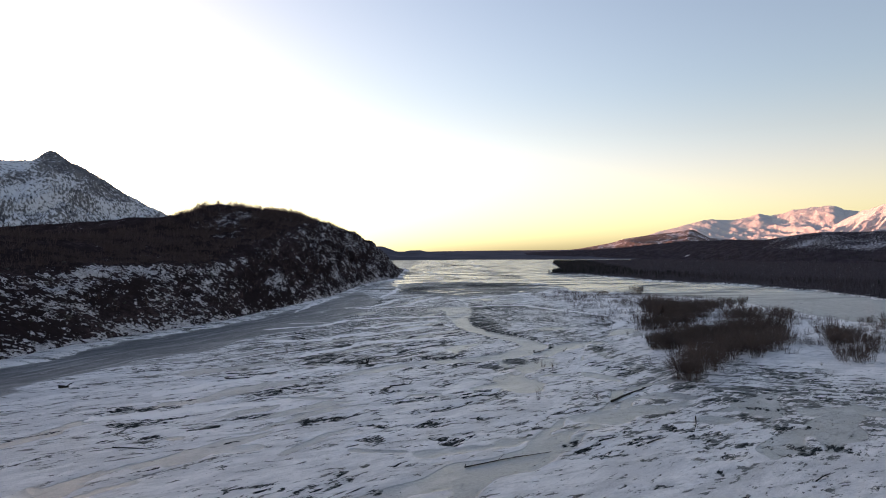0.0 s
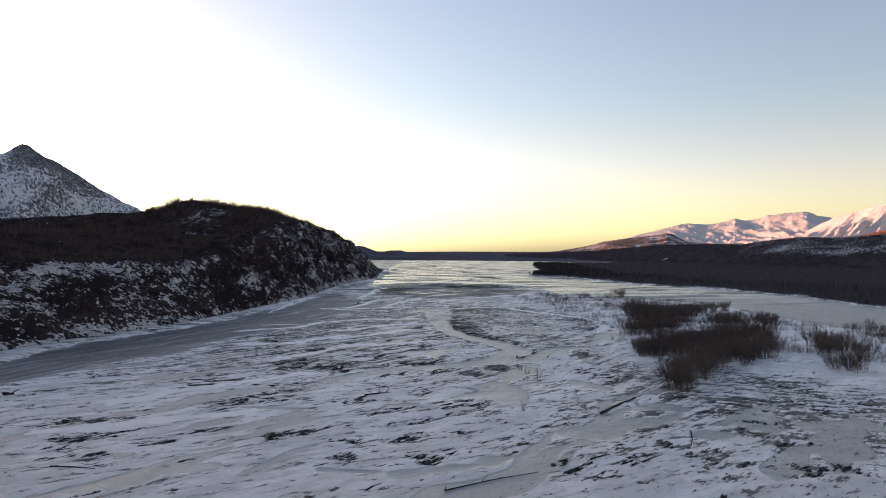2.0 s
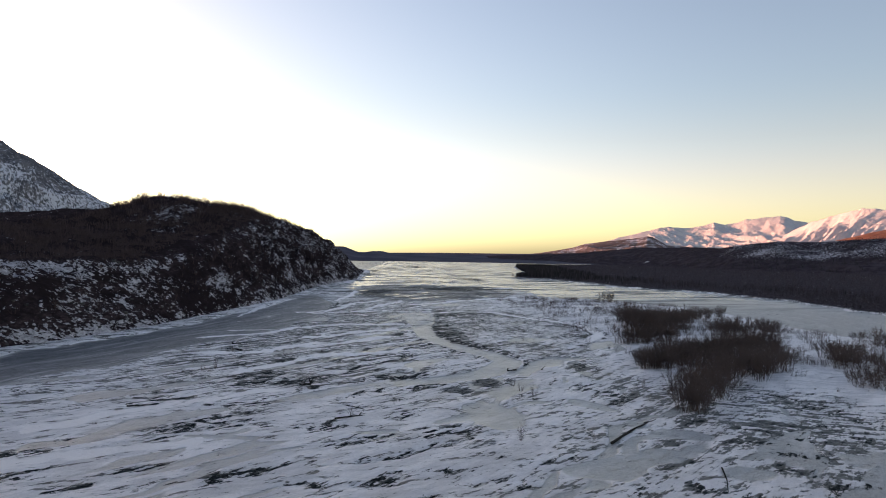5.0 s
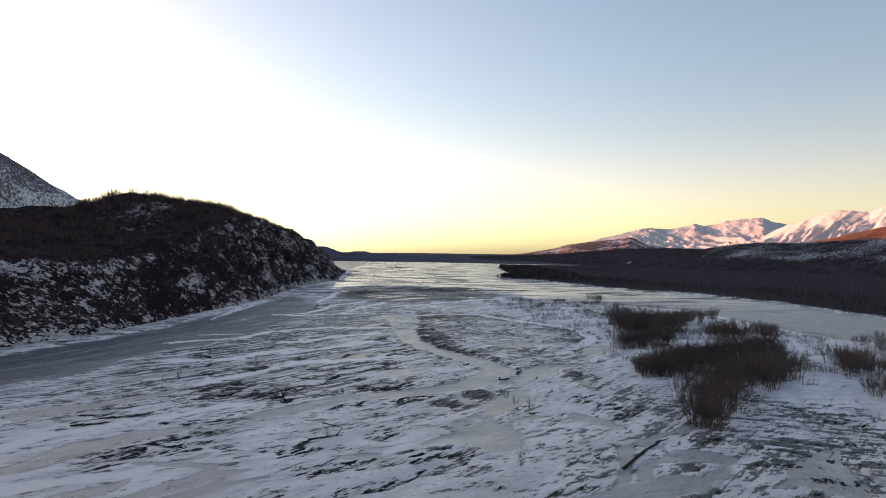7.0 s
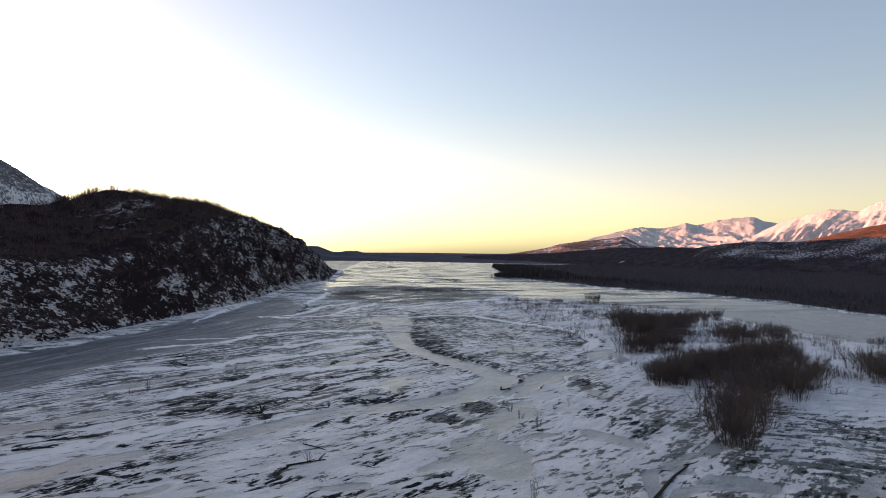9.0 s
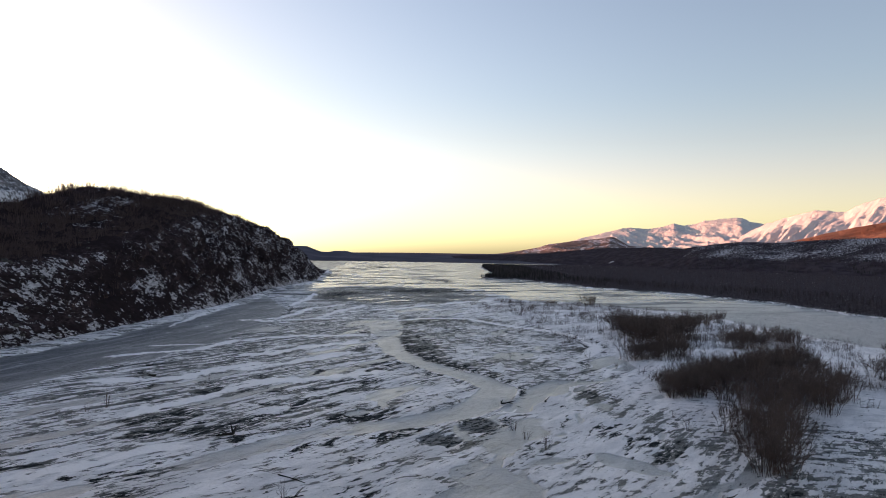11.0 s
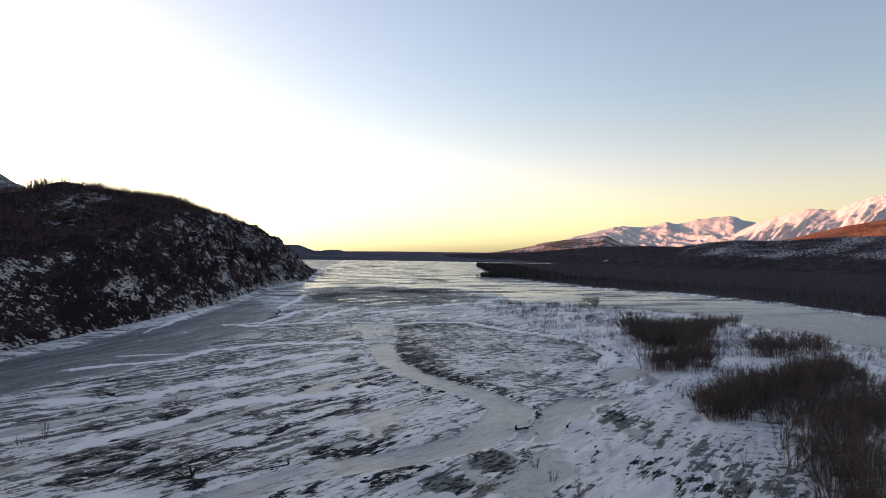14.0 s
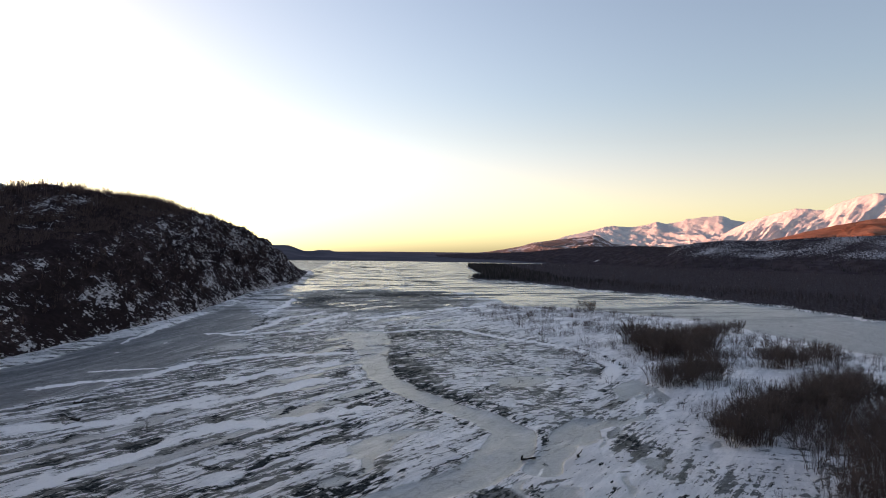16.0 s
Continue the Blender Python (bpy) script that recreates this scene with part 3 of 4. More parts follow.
def ground_fields(x, y):
    """Height of the valley floor, and how bare, icy and deep-iced it is."""
    wx = x + 2.2 * fbm(x / 14, y / 14, 3, 5)
    wy = y + 2.2 * fbm(x / 14, y / 14, 3, 9)
    toe = wx - table(y, TOE)
    bank = wx + 2.5 * fbm(x / 11, y / 11, 3, 44) - table(y, RIGHT_BANK)
    island = sstep(-3, 4, table(y, ISLAND_EDGE) - wx) * sstep(262, 248, y) * sstep(36, 46, wx + 0.16 * (y - 120) * (y < 120) - 0.02 * np.abs(y - 140)) * sstep(70, 86, y + 0.35 * (wx - 40))
    # streaks left by wind and overflow
    u, v = along(wx, wy, 50)
    big = 0.6 * fbm(u / 17, v / 3.6, 4, 1, 0.6) + 0.55 * fbm(u / 5.0, v / 1.3, 3, 21)
    u2, v2 = along(wx, wy, -42)
    big2 = 0.6 * fbm(u2 / 9, v2 / 2.6, 4, 2, 0.6) + 0.55 * fbm(u2 / 4.0, v2 / 1.3, 3, 22)
    u3, v3 = along(wx, wy, 22)
    near = sstep(92, 72, y + 0.35 * x)
    big = big * (1 - near) + near * (0.6 * fbm(u3 / 13, v3 / 3.2, 4, 6, 0.6) + 0.55 * fbm(u3 / 4.5, v3 / 1.3, 3, 26))
    away = sstep(210, 300, y)
    big = big * (1 - away) + away * 1.1 * fbm(wx / 34, wy / 46, 4, 3, 0.6)
    right = sstep(24, 40, wx) * sstep(120, 95, y)
    streak = big * (1 - right) + big2 * right
    chop = fbm(u / 2.0, v / 0.7, 3, 31)
    s = (streak + 0.5 * chop) / 0.5
    share = (0.12 + 0.06 * blob(x, y, 25, 142, 17, 42) + 0.14 * blob(x, y, -12, 150, 26, 75) + 0.25 * blob(x, y, 12, 285, 60, 55)
             + 0.12 * blob(x, y, 24, 88, 4.5, 13, -15) + 0.10 * blob(x, y, 50, 66, 22, 20) + 0.20 * sstep(300, 420, y)
             )
    share = share * (1 - 0.93 * island)
    ds, ks = line_distance(wx * 0.25 + x * 0.75, wy * 0.25 + y * 0.75, S_CHANNEL)
    width = np.interp(ks, [0, 0.06, 0.12, 0.17, 0.24, 0.4, 0.5, 0.6, 0.75, 1], [4.5, 4.6, 3.0, 2.0, 1.5, 2.0, 2.3, 1.9, 1.4, 1.4])
    share = share + 0.20 * np.exp(-((ds - width - 1.2) / 1.0) ** 2) * sstep(60, 90, y)
    level = np.interp(np.clip(share, 0.005, 0.7), [0.005, 0.02, 0.1, 0.2, 0.3, 0.4, 0.5, 0.6, 0.7], [2.8, 2.05, 1.28, 0.84, 0.52, 0.25, 0, -0.25, -0.52])
    fray = 0.9 * fbm(u / 3.0, v / 1.2, 3, 35)
    wide = 0.8 * fbm(wx / 7, wy / 7, 3, 36)
    dark, white, glazed = streaks(x + 0.25 * (wx - x), y + 0.25 * (wy - y), DARK, fray), streaks(x + 0.5 * (wx - x), y + 0.5 * (wy - y), WHITE, 0.9 * fray + 0.3 * wide), streaks(x, y, GLAZE, 0.35 + 0.8 * wide)
    bare = sstep(-1.5, 1.5, s - level + 1.6 * dark * (1 - 0.55 * sstep(13, 20, x) * sstep(60, 75, y)) - 2.2 * white - 1.2 * glazed)
    # smooth frozen channels
    chan = sstep(0.8, -0.5, ds - width) * sstep(0.0, 0.05, ks) * (1 - 0.6 * sstep(0.62, 0.9, ks)) * (0.9 + 0.4 * wide - 1.1 * sstep(0.22, 0.06, ks) * sstep(0.0, 0.4, fbm(u / 6, v / 1.6, 3, 37) + 0.3 * fray))
    lines_ = ridged(u / 30, v / 6.5, 3, 51, 0.4)
    white = np.maximum(white, 0.6 * sstep(1.12, 1.32, lines_) * sstep(60, 110, y) * sstep(245, 215, y) * sstep(3, 12, wx - table(y, POND_EDGE)) * sstep(95, 78, wx) * (1 - island)) * (1 - chan)
    bare = bare * (1 - 0.8 * white)
    da, _ = line_distance(wx * 0.25 + x * 0.75, wy * 0.25 + y * 0.75, ARC)
    arc_end = sstep(122, 136, y + 5 * wide)
    white = np.maximum(white, 0.9 * sstep(0.6, -0.3, da - 0.8 + 0.3 * fray) * arc_end)
    bare = bare * (1 - sstep(0.8, -0.3, da - 0.8) * arc_end)
    bare = np.maximum(bare, 0.95 * sstep(0.75, 0.25, np.abs(da - 1.55)) * sstep(-0.5, 0.1, fray) * arc_end * sstep(195, 170, y))
    d2, _ = line_distance(wx * 0.5 + x * 0.5, wy * 0.5 + y * 0.5, SIDE)
    chan = np.maximum(chan, sstep(0.8, -0.4, d2 - 1.5))
    pond = sstep(2.4, 4.8, toe) * sstep(-2, 2, table(y, POND_EDGE) - wx)
    qu, qv = along(wx, wy, 62)
    white = np.maximum(white, 0.3 * pond * sstep(1.2, 1.36, ridged(qu / 26, qv / 3.4, 3, 67, 0.4)))
    side_river = sstep(-3, 4, wx - table(y, ISLAND_EDGE)) * sstep(2, -3, bank) * sstep(90, 125, y)
    ru, rv = along(0.8 * x + 0.2 * wx, 0.8 * y + 0.2 * wy, 99)
    white = np.maximum(white, side_river * (0.12 * sstep(0.95, 1.35, ridged(ru / 60, rv / 3.0, 3, 69, 0.5))))
    far = sstep(235, 330, y) * sstep(2, -4, bank)
    glaze = fbm(u / 26, v / 5, 3, 61)
    pu, pv = along(wx, wy, 62)
    fan_out = 0.55 * sstep(0.2, 0.9, blob(wx, wy, 1.5, 172, 9, 14, 20) + 0.5 * fray)
    bar = sstep(0.15, 0.6, blob(wx, wy, 12, 285, 42, 62) + 0.2 * wide)
    ice = np.clip(np.maximum.reduce([chan, fan_out, pond * (0.88 + 0.9 * fbm(pu / 22, pv / 1.5, 3, 63)), side_river * (1.02 + 0.3 * glaze), far * (1 - 0.85 * bar) * (0.84 + 0.7 * glaze),
                                     sstep(0.25, 0.6, glaze) * 0.7 * (1 - island), glazed]), 0, 1) * (1 - 0.85 * white)
    bare = bare * (1 - chan) * (1 - 0.6 * fan_out) * (1 - 0.8 * pond) * (1 - 0.75 * side_river)
    pools = np.maximum(sstep(0.25, 0.6, blob(x, y, 10.9, 90.8, 2.9, 2.3, 60) + 0.5 * fray), sstep(0.25, 0.6, blob(x, y, 6.7, 86.5, 2.2, 2.3) + 0.5 * fray))
    deep = np.maximum.reduce([pond * np.clip(1.0 + 0.5 * fbm(pu / 24, pv / 2.4, 3, 65), 0, 1), pools, 0.35 * far, 0.35 * side_river])
    ice = np.maximum(ice, sstep(0.5, 0.9, deep))
    bare = np.maximum(bare, 0.72 * pools)
    # how much grey ice the wind has laid open, most of it inside the bend
    edge = 1.6 * fray + 1.5 * wide
    inner = sstep(-2.0, 3.0, table(y, BEND_OUT) - 1.4 - x + edge) * sstep(-1.0, 2.5, x - table(y, BEND_IN) - 2.2 + 0.6 * edge) * sstep(104, 116, y + edge) * sstep(192, 178, y + 3 * edge)
    rim = np.exp(-((ds - width - 0.9) / 0.7) ** 2) * sstep(0.04, 0.12, ks) * sstep(0.66, 0.55, ks)
    bare = np.maximum(bare, rim * np.clip(0.55 + 0.8 * fray + 0.3 * wide, 0, 1))
    white = white * (1 - 0.85 * inner * sstep(1.0, 2.2, da))
    grey = (0.24 - 0.10 * sstep(95, 70, y) + 0.38 * blob(x, y, -14, 155, 36, 85, -12) + (0.07 + 0.2 * wide) * inner + 0.08 * blob(x, y, 24, 146, 18, 42, -6) + 0.40 * bar + 0.22 * np.exp(-((da - 3.2) / 1.8) ** 2) * arc_end + 0.26 * blob(x, y, 26.5, 98, 4.5, 24, 8) + 0.35 * blob(x, y, 46, 66, 36, 26) + 0.07 * blob(x, y, 12, 76, 16, 22) + 0.06 * blob(x, y, -10, 92, 26, 18)
            + 0.12 * sstep(190, 240, y) + 0.20 * (streak + 0.3 * wide) + 0.22 * dark)
    grey = grey - 0.42 * island - 0.25 * blob(x, y, 21, 92, 6, 14) - 0.3 * white
    turned = np.maximum.reduce([0.5 * inner, right, sstep(30, 60, wx) * sstep(150, 110, y)])
    white = np.maximum(white, 0.32 * island)
    strip = sstep(4.4, 2.0, toe)
    bare, ice = bare * (1 - 0.9 * strip), ice * (1 - strip)
    forest = sstep(-1, 3, bank)
    bare = np.maximum(bare * (1 - forest), forest * 1.6)
    ice = ice * (1 - forest)
    z = 0.14 * (1 - bare) * (1 - ice) + 0.10 * fbm(x / 5, y / 5, 3, 90) * (1 - ice) + 0.35 * island * (1 + 0.6 * fbm(x / 9, y / 9, 3, 91))
    z = z + 0.10 * chop * bare + 0.5 * strip * sstep(10, 0, toe) - 0.12 * chan + forest * (1.2 + 0.3 * fbm(x / 20, y / 20, 3, 92)) - 0.05
    return z, bare, ice, deep, white, grey, turned, near, forest, np.maximum(inner, 0.6 * bar)


def ground_z(x, y):
    return ground_fields(np.atleast_1d(np.asarray(x, float)), np.atleast_1d(np.asarray(y, float)))[0]


def make_ground():
    radii = [6.0]
    while radii[-1] < 4900:
        r = radii[-1]
        radii.append(r + max(0.17 if r > 12 else 0.6, r * r / 13000))
    radii = np.array(radii)
    front = np.arange(-50, 58, 0.12)
    back = np.arange(58, 310, 4.0)
    az = np.radians(np.concatenate([front, back]))
    rr, aa = np.meshgrid(radii, az, indexing="ij")
    x, y = rr * np.sin(aa), 30 + rr * np.cos(aa)
    z, bare, ice, deep, white, grey, turned, near, forest, plate = ground_fields(x, y)
    z = z - 3.0 * sstep(3200, 4200, rr)
    # under the camera's first metres the sheet goes on as a plain disc
    ob = sheet("ground", x, y, z, RIVER, {"bare": bare, "ice": ice, "deep": deep, "fresh": white, "grey": grey, "turned": turned, "near": near, "litter": forest, "plate": plate, "polish": sstep(170, 290, y)}, wrap=True)
    return tagged(ob, "frozen braided river plain with wind-streaked snow and ice", "ground", kind="structure")


make_ground()

inner = bmesh.new()
bmesh.ops.create_circle(inner, cap_ends=True, radius=6.2, segments=48, matrix=Matrix.Translation((0, 30, 0.02)))
inner_mesh = bpy.data.meshes.new("ground_middle")
inner.to_mesh(inner_mesh)
inner.free()
inner_mesh.materials.append(RIVER)
tagged(new("ground_middle", inner_mesh), "snow-covered river ice", "ground", kind="structure")


# ---------------------------------------------------------------- the bluff
RIDGE = [(-200, 22), (60, 22), (120, 22), (160, 20.5), (194, 20.6), (210, 23.4), (224, 30.0), (240, 35.2), (291, 35), (340, 31.5), (398, 24), (500, 12), (580, 4), (640, -2), (700, -4)]
BLUFF = [(-200, 13), (60, 13), (140, 14), (165, 15), (200, 20), (237, 26), (291, 31), (340, 29), (398, 22), (500, 10.5), (580, 3), (640, -2), (700, -4)]
BLUFF_W = [(60, 11), (140, 10), (165, 11.5), (220, 19), (291, 20), (500, 20)]
BENCH_W = [(60, 60), (160, 58), (194, 50), (237, 30), (291, 14), (400, 16)]


def hill_height(x, y):
    """Height of the bluff at a place, and how far in from its toe that is."""
    d0 = table(y, TOE) - x
    bl, wb, top, wn_ = table(y, BLUFF), table(y, BLUFF_W), table(y, RIDGE), table(y, BENCH_W)

    def profile(d):
        t = np.clip(d / wb, 0, 1)
        return bl * (1 - (1 - t) ** 1.7) + (top - bl) * sstep(0, 1, (d - wb) / wn_)
    q = d0 + 1.3 * profile(d0)                # runs up the slope, so that bulges are as wide as high
    on = sstep(-1, 6, d0)
    d = d0 + on * (2.2 * fbm(y / 16, q / 16, 3, 101) + 1.2 * ridged((y + 0.6 * q) / 9, (q - 0.6 * y) / 9, 3, 111) - 0.9 + 0.7 * fbm(y / 2.6, q / 2.6, 3, 123)) * sstep(3.0, 1.0, d0 / wb)
    z = np.where(d < 0, d * 0.5, profile(d)) + on * (0.8 * fbm(x / 9, y / 9, 4, 121) + 0.3 * fbm(x / 2.5, y / 2.5, 2, 125))
    z = z - 6.0 * sstep(70, 200, d0) - 9.0 * sstep(0, 34, d0 - wb - 0.92 * wn_) * sstep(196, 216, y) * sstep(300, 260, y)
    return z, d


def make_hill():
    ys = np.concatenate([np.arange(-160, 60, 5.0), np.arange(60, 320, 0.55), np.arange(320, 700, 1.6)])
    ds = np.concatenate([np.arange(-4, 34, 0.5), np.arange(34, 80, 1.2), np.arange(80, 230, 6.0)])
    yy, dd = np.meshgrid(ys, ds, indexing="ij")
    xx = table(yy, TOE) - dd
    z, d = hill_height(xx, yy)
    wb = table(yy, BLUFF_W)
    q = d + 1.3 * z
    over = d / wb
    patch = fbm(q / 15, yy / 24, 3, 131)
    snow = 0.20 + 0.05 * sstep(215, 170, yy) + 0.26 * patch + 0.10 * sstep(180, 140, yy) * sstep(1.0, 0.7, over) + 0.45 * sstep(1.5, 0.0, d)
    snow = snow - 0.34 * sstep(0.85, 1.05, over + 0.15 * patch) * sstep(1.9, 1.45, over + 0.2 * patch) + 0.16 * sstep(0.3, 0.6, fbm(xx / 22, yy / 9, 3, 141)) * sstep(1.3, 1.8, over)
    snow = snow - 0.20 * sstep(140, 165, yy) * sstep(225, 200, yy) * sstep(0.2, 0.5, over) * sstep(1.3, 1.0, over) + 0.01 * sstep(1.7, 2.1, over) * sstep(180, 220, yy) - 0.36 * sstep(1.3, 1.6, over) * sstep(220, 190, yy) + 0.08 * sstep(195, 225, yy)
    snow = snow - 0.5 * sstep(38, 54, dd) * sstep(330, 290, yy) - 0.12 * sstep(20, 34, dd)
    ob = sheet("hillside", xx, yy, z, HILL, {"snow": snow})
    return tagged(ob, "steep dark river bluff with bare brush and snow patches", "hill", kind="structure")


make_hill()


# ---------------------------------------------------------------- distance
ORIGIN = (0.6, 44.6, 15.7)
SURFACE = {}


def ridge(name, profile, crest_r, foot_share, material, label, rough, spur, snow_low, snow_high, seed, foot_z=0.5, cols=420, rows=56, slant=0.6, back=1.12, category="mountain", snow_at=(0.02, 0.35), origin=ORIGIN, stretch=2.6, turn=0.0, clearing=None, patchy=0.18, bare_until=None, rocky=None):
    """A range: its skyline as degrees of azimuth and height, its distance, and slopes with spurs."""
    az = np.linspace(profile[0][0], profile[-1][0], cols)
    up = table(az, profile)
    rc = table(az, crest_r)
    t = np.concatenate([np.linspace(0, 1, rows), np.linspace(1.05, 2, 8)])
    tt, aa = np.meshgrid(t, az, indexing="ij")
    rcs, ups = np.broadcast_to(rc, tt.shape), np.broadcast_to(up, tt.shape)
    rr = np.where(tt <= 1, rcs * (foot_share + (1 - foot_share) * tt), rcs * (1 + (back - 1) * (tt - 1)))
    rr = np.minimum(rr, 4930)
    crest = origin[2] + rcs * np.tan(np.radians(ups))
    shape = np.where(tt <= 1, tt ** 1.25, 1 - 0.5 * np.maximum(tt - 1, 0) ** 1.5)
    x, y = origin[0] + rr * np.sin(np.radians(aa)), origin[1] + rr * np.cos(np.radians(aa))
    s, down = along(x, y, turn)                # along the crest, and across it
    span = spur
    body = ridged((s + slant * down) / span, (down - 0.3 * s) / (span * stretch), 6, seed, 0.5)
    jag = fbm(s / (span * 0.35), down / (span * 0.35), 4, seed + 5)
    keep = np.clip(1 - tt, 0, 1) * np.clip(tt * 4, 0, 1)
    z = foot_z + (crest - foot_z) * shape + rough * (body - 0.7) * keep * 1.6 + 0.18 * rough * jag * np.clip(tt * 3, 0, 1) * (1 - 0.5 * sstep(0.7, 1.0, tt))
    z = np.where(tt == 0, foot_z - 3, z)
    high = np.clip((z - foot_z) / (np.max(crest) - foot_z), 0, 1)
    snow = snow_low + (snow_high - snow_low) * sstep(snow_at[0], snow_at[1], high) + patchy * fbm(s / span, down / span, 3, seed + 9)
    if bare_until:
        snow = snow - 0.6 * sstep(bare_until + 5, bare_until - 3, aa)
    if rocky:
        snow = snow - 0.19 * sstep(0.60, 0.95, tt + 0.15 * jag) * sstep(rocky[0] - 1, rocky[0] + 0.6, aa) * sstep(rocky[1] + 3, rocky[1], aa)
    if clearing:
        snow = snow + 1.2 * sstep(0.3, 0.6, blob(x, y, *clearing))
    SURFACE[name] = (x, y, z)
    ob = sheet(name, x, y, z, material, {"snow": snow})
    return tagged(ob, label, category, kind="structure")


ridge("far_snow_range", [(15, 0.6), (19, 1.6), (22.2, 2.46), (23.6, 2.78), (24.3, 2.88), (25.5, 2.74), (27.2, 2.99), (27.9, 3.24), (28.8, 3.04), (29.8, 3.23),
                     (30.4, 3.48), (31.5, 3.56), (32.9, 3.74), (33.3, 3.69), (33.9, 3.35), (35.2, 3.1), (37, 2.9), (42, 2.6)],
      [(15, 4900), (24, 4700), (30, 4450), (34, 4250), (42, 4000)], 0.84, LIT_SNOW, "snow mountain range glowing pink in low sun", 46, 240, 0.42, 0.95, 201, slant=0.8, stretch=4.0, rows=80, turn=-35)
ridge("near_snow_range", [(29, 0.5), (32, 1.43), (33.7, 2.4), (35.2, 3.2), (36.3, 3.56), (37.5, 3.91), (38.6, 4.21), (39.4, 4.19), (40.6, 4.03), (41.3, 4.49), (42.4, 4.89),
                      (42.8, 5.05), (43.7, 5.14), (47, 5.3), (55, 5.0), (65, 4.0), (80, 3.0)],
      [(29, 4350), (33, 4050), (38, 3450), (44, 3000), (55, 2750), (80, 2600)], 0.76, LIT_SNOW, "nearer snow mountain slopes lit rose by the low sun", 50, 170, 0.42, 0.95, 231, slant=0.7, stretch=3.5, rows=90, cols=440, turn=82)
ridge("brush_slope", [(33.5, 0.9), (35.9, 1.46), (37.5, 1.84), (39.4, 2.38), (41.3, 2.81), (43.8, 3.3), (48, 3.6), (60, 3.4), (80, 2.6)],
      [(33, 2300), (80, 2200)], 0.55, RED_BRUSH, "red-brown brush slope in low sun", 14, 160, 0.1, 0.35, 261, turn=-50, cols=300, rows=40, category="hill")
ridge("mesa_ridge", [(9, 0.18), (12.3, 0.30), (13.9, 0.53), (16, 0.94), (17, 1.27), (19.1, 1.56), (21.6, 1.84), (22.5, 2.03), (22.9, 1.98), (23.4, 1.66), (24.1, 1.26), (26.5, 1.05), (31, 0.9)],
      [(9, 3600), (31, 3600)], 0.72, MESA, "long flat-topped ridge with thin snow, warm in low sun", 16, 170, 0.35, 0.55, 281, turn=-20, cols=360, rows=44, category="hill")
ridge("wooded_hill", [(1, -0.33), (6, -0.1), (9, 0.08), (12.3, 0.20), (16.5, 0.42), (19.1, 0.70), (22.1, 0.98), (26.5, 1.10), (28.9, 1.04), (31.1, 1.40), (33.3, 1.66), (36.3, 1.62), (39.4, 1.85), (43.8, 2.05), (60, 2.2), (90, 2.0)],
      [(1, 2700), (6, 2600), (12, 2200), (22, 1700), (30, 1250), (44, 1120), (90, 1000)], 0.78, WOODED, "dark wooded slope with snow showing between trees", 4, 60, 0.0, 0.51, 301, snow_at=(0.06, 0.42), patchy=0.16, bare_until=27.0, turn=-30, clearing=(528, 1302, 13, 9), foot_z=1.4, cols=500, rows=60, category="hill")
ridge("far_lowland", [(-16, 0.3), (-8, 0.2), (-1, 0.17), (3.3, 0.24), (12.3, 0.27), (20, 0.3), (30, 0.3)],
      [(-16, 3200), (30, 3200)], 0.435, HAZY_FAR_WOODS, "low dark wooded far shore of the river", 2.0, 240, 0.1, 0.2, 321, cols=320, rows=30, slant=0.0, category="far shore")
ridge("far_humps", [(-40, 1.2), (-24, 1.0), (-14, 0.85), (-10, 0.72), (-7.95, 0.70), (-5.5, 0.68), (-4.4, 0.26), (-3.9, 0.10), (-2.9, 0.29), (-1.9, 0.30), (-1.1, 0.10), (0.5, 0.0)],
      [(-40, 2000), (-12, 2100), (0.5, 2300)], 0.6, HAZY_FAR_WOODS, "dark rounded headlands far down the river", 3.0, 140, 0.1, 0.25, 341, cols=260, rows=36, category="hill")
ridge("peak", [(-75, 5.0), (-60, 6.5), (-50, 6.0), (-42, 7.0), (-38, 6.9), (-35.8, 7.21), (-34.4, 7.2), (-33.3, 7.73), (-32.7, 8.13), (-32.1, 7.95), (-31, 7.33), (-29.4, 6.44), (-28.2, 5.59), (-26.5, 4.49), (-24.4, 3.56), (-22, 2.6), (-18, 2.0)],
      [(-75, 4600), (-18, 4600)], 0.68, SHADE_SNOW, "craggy snow-covered peak in shade", 150, 280, 0.26, 0.54, 381, cols=520, rows=80, turn=33, slant=-0.8, stretch=4.0, origin=(0.0, 5.0, 15.9), patchy=0.12, rocky=(-33.2, -28.5))


# ---------------------------------------------------------------- plants
def fan(rng, n, height, spread, base, radius, lean=0.0):
    """Stems that rise from one root and open like a fan."""
    a, b = rng.uniform(0, 2 * np.pi, n), rng.uniform(0, 2 * np.pi, n)
    rb = base * np.sqrt(rng.uniform(0, 1, n))
    share_ = rng.uniform(0.05, 1.0, n)
    h = height * rng.uniform(0.7, 1.0, n) * (1 - 0.38 * share_ ** 2)
    out = spread * share_
    p0 = np.stack([rb * np.cos(a), rb * np.sin(a), np.full(n, -0.15)], 1)
    b = a + rng.normal(0, 0.6, n)
    p2 = p0 + np.stack([out * np.cos(b) + lean, out * np.sin(b), h], 1)
    p1 = p0 + (p2 - p0) * 0.5 + np.stack([-0.14 * out * np.cos(b), -0.14 * out * np.sin(b), 0.06 * h], 1)
    return p0, p1, p2, radius * rng.uniform(0.6, 1.2, n)


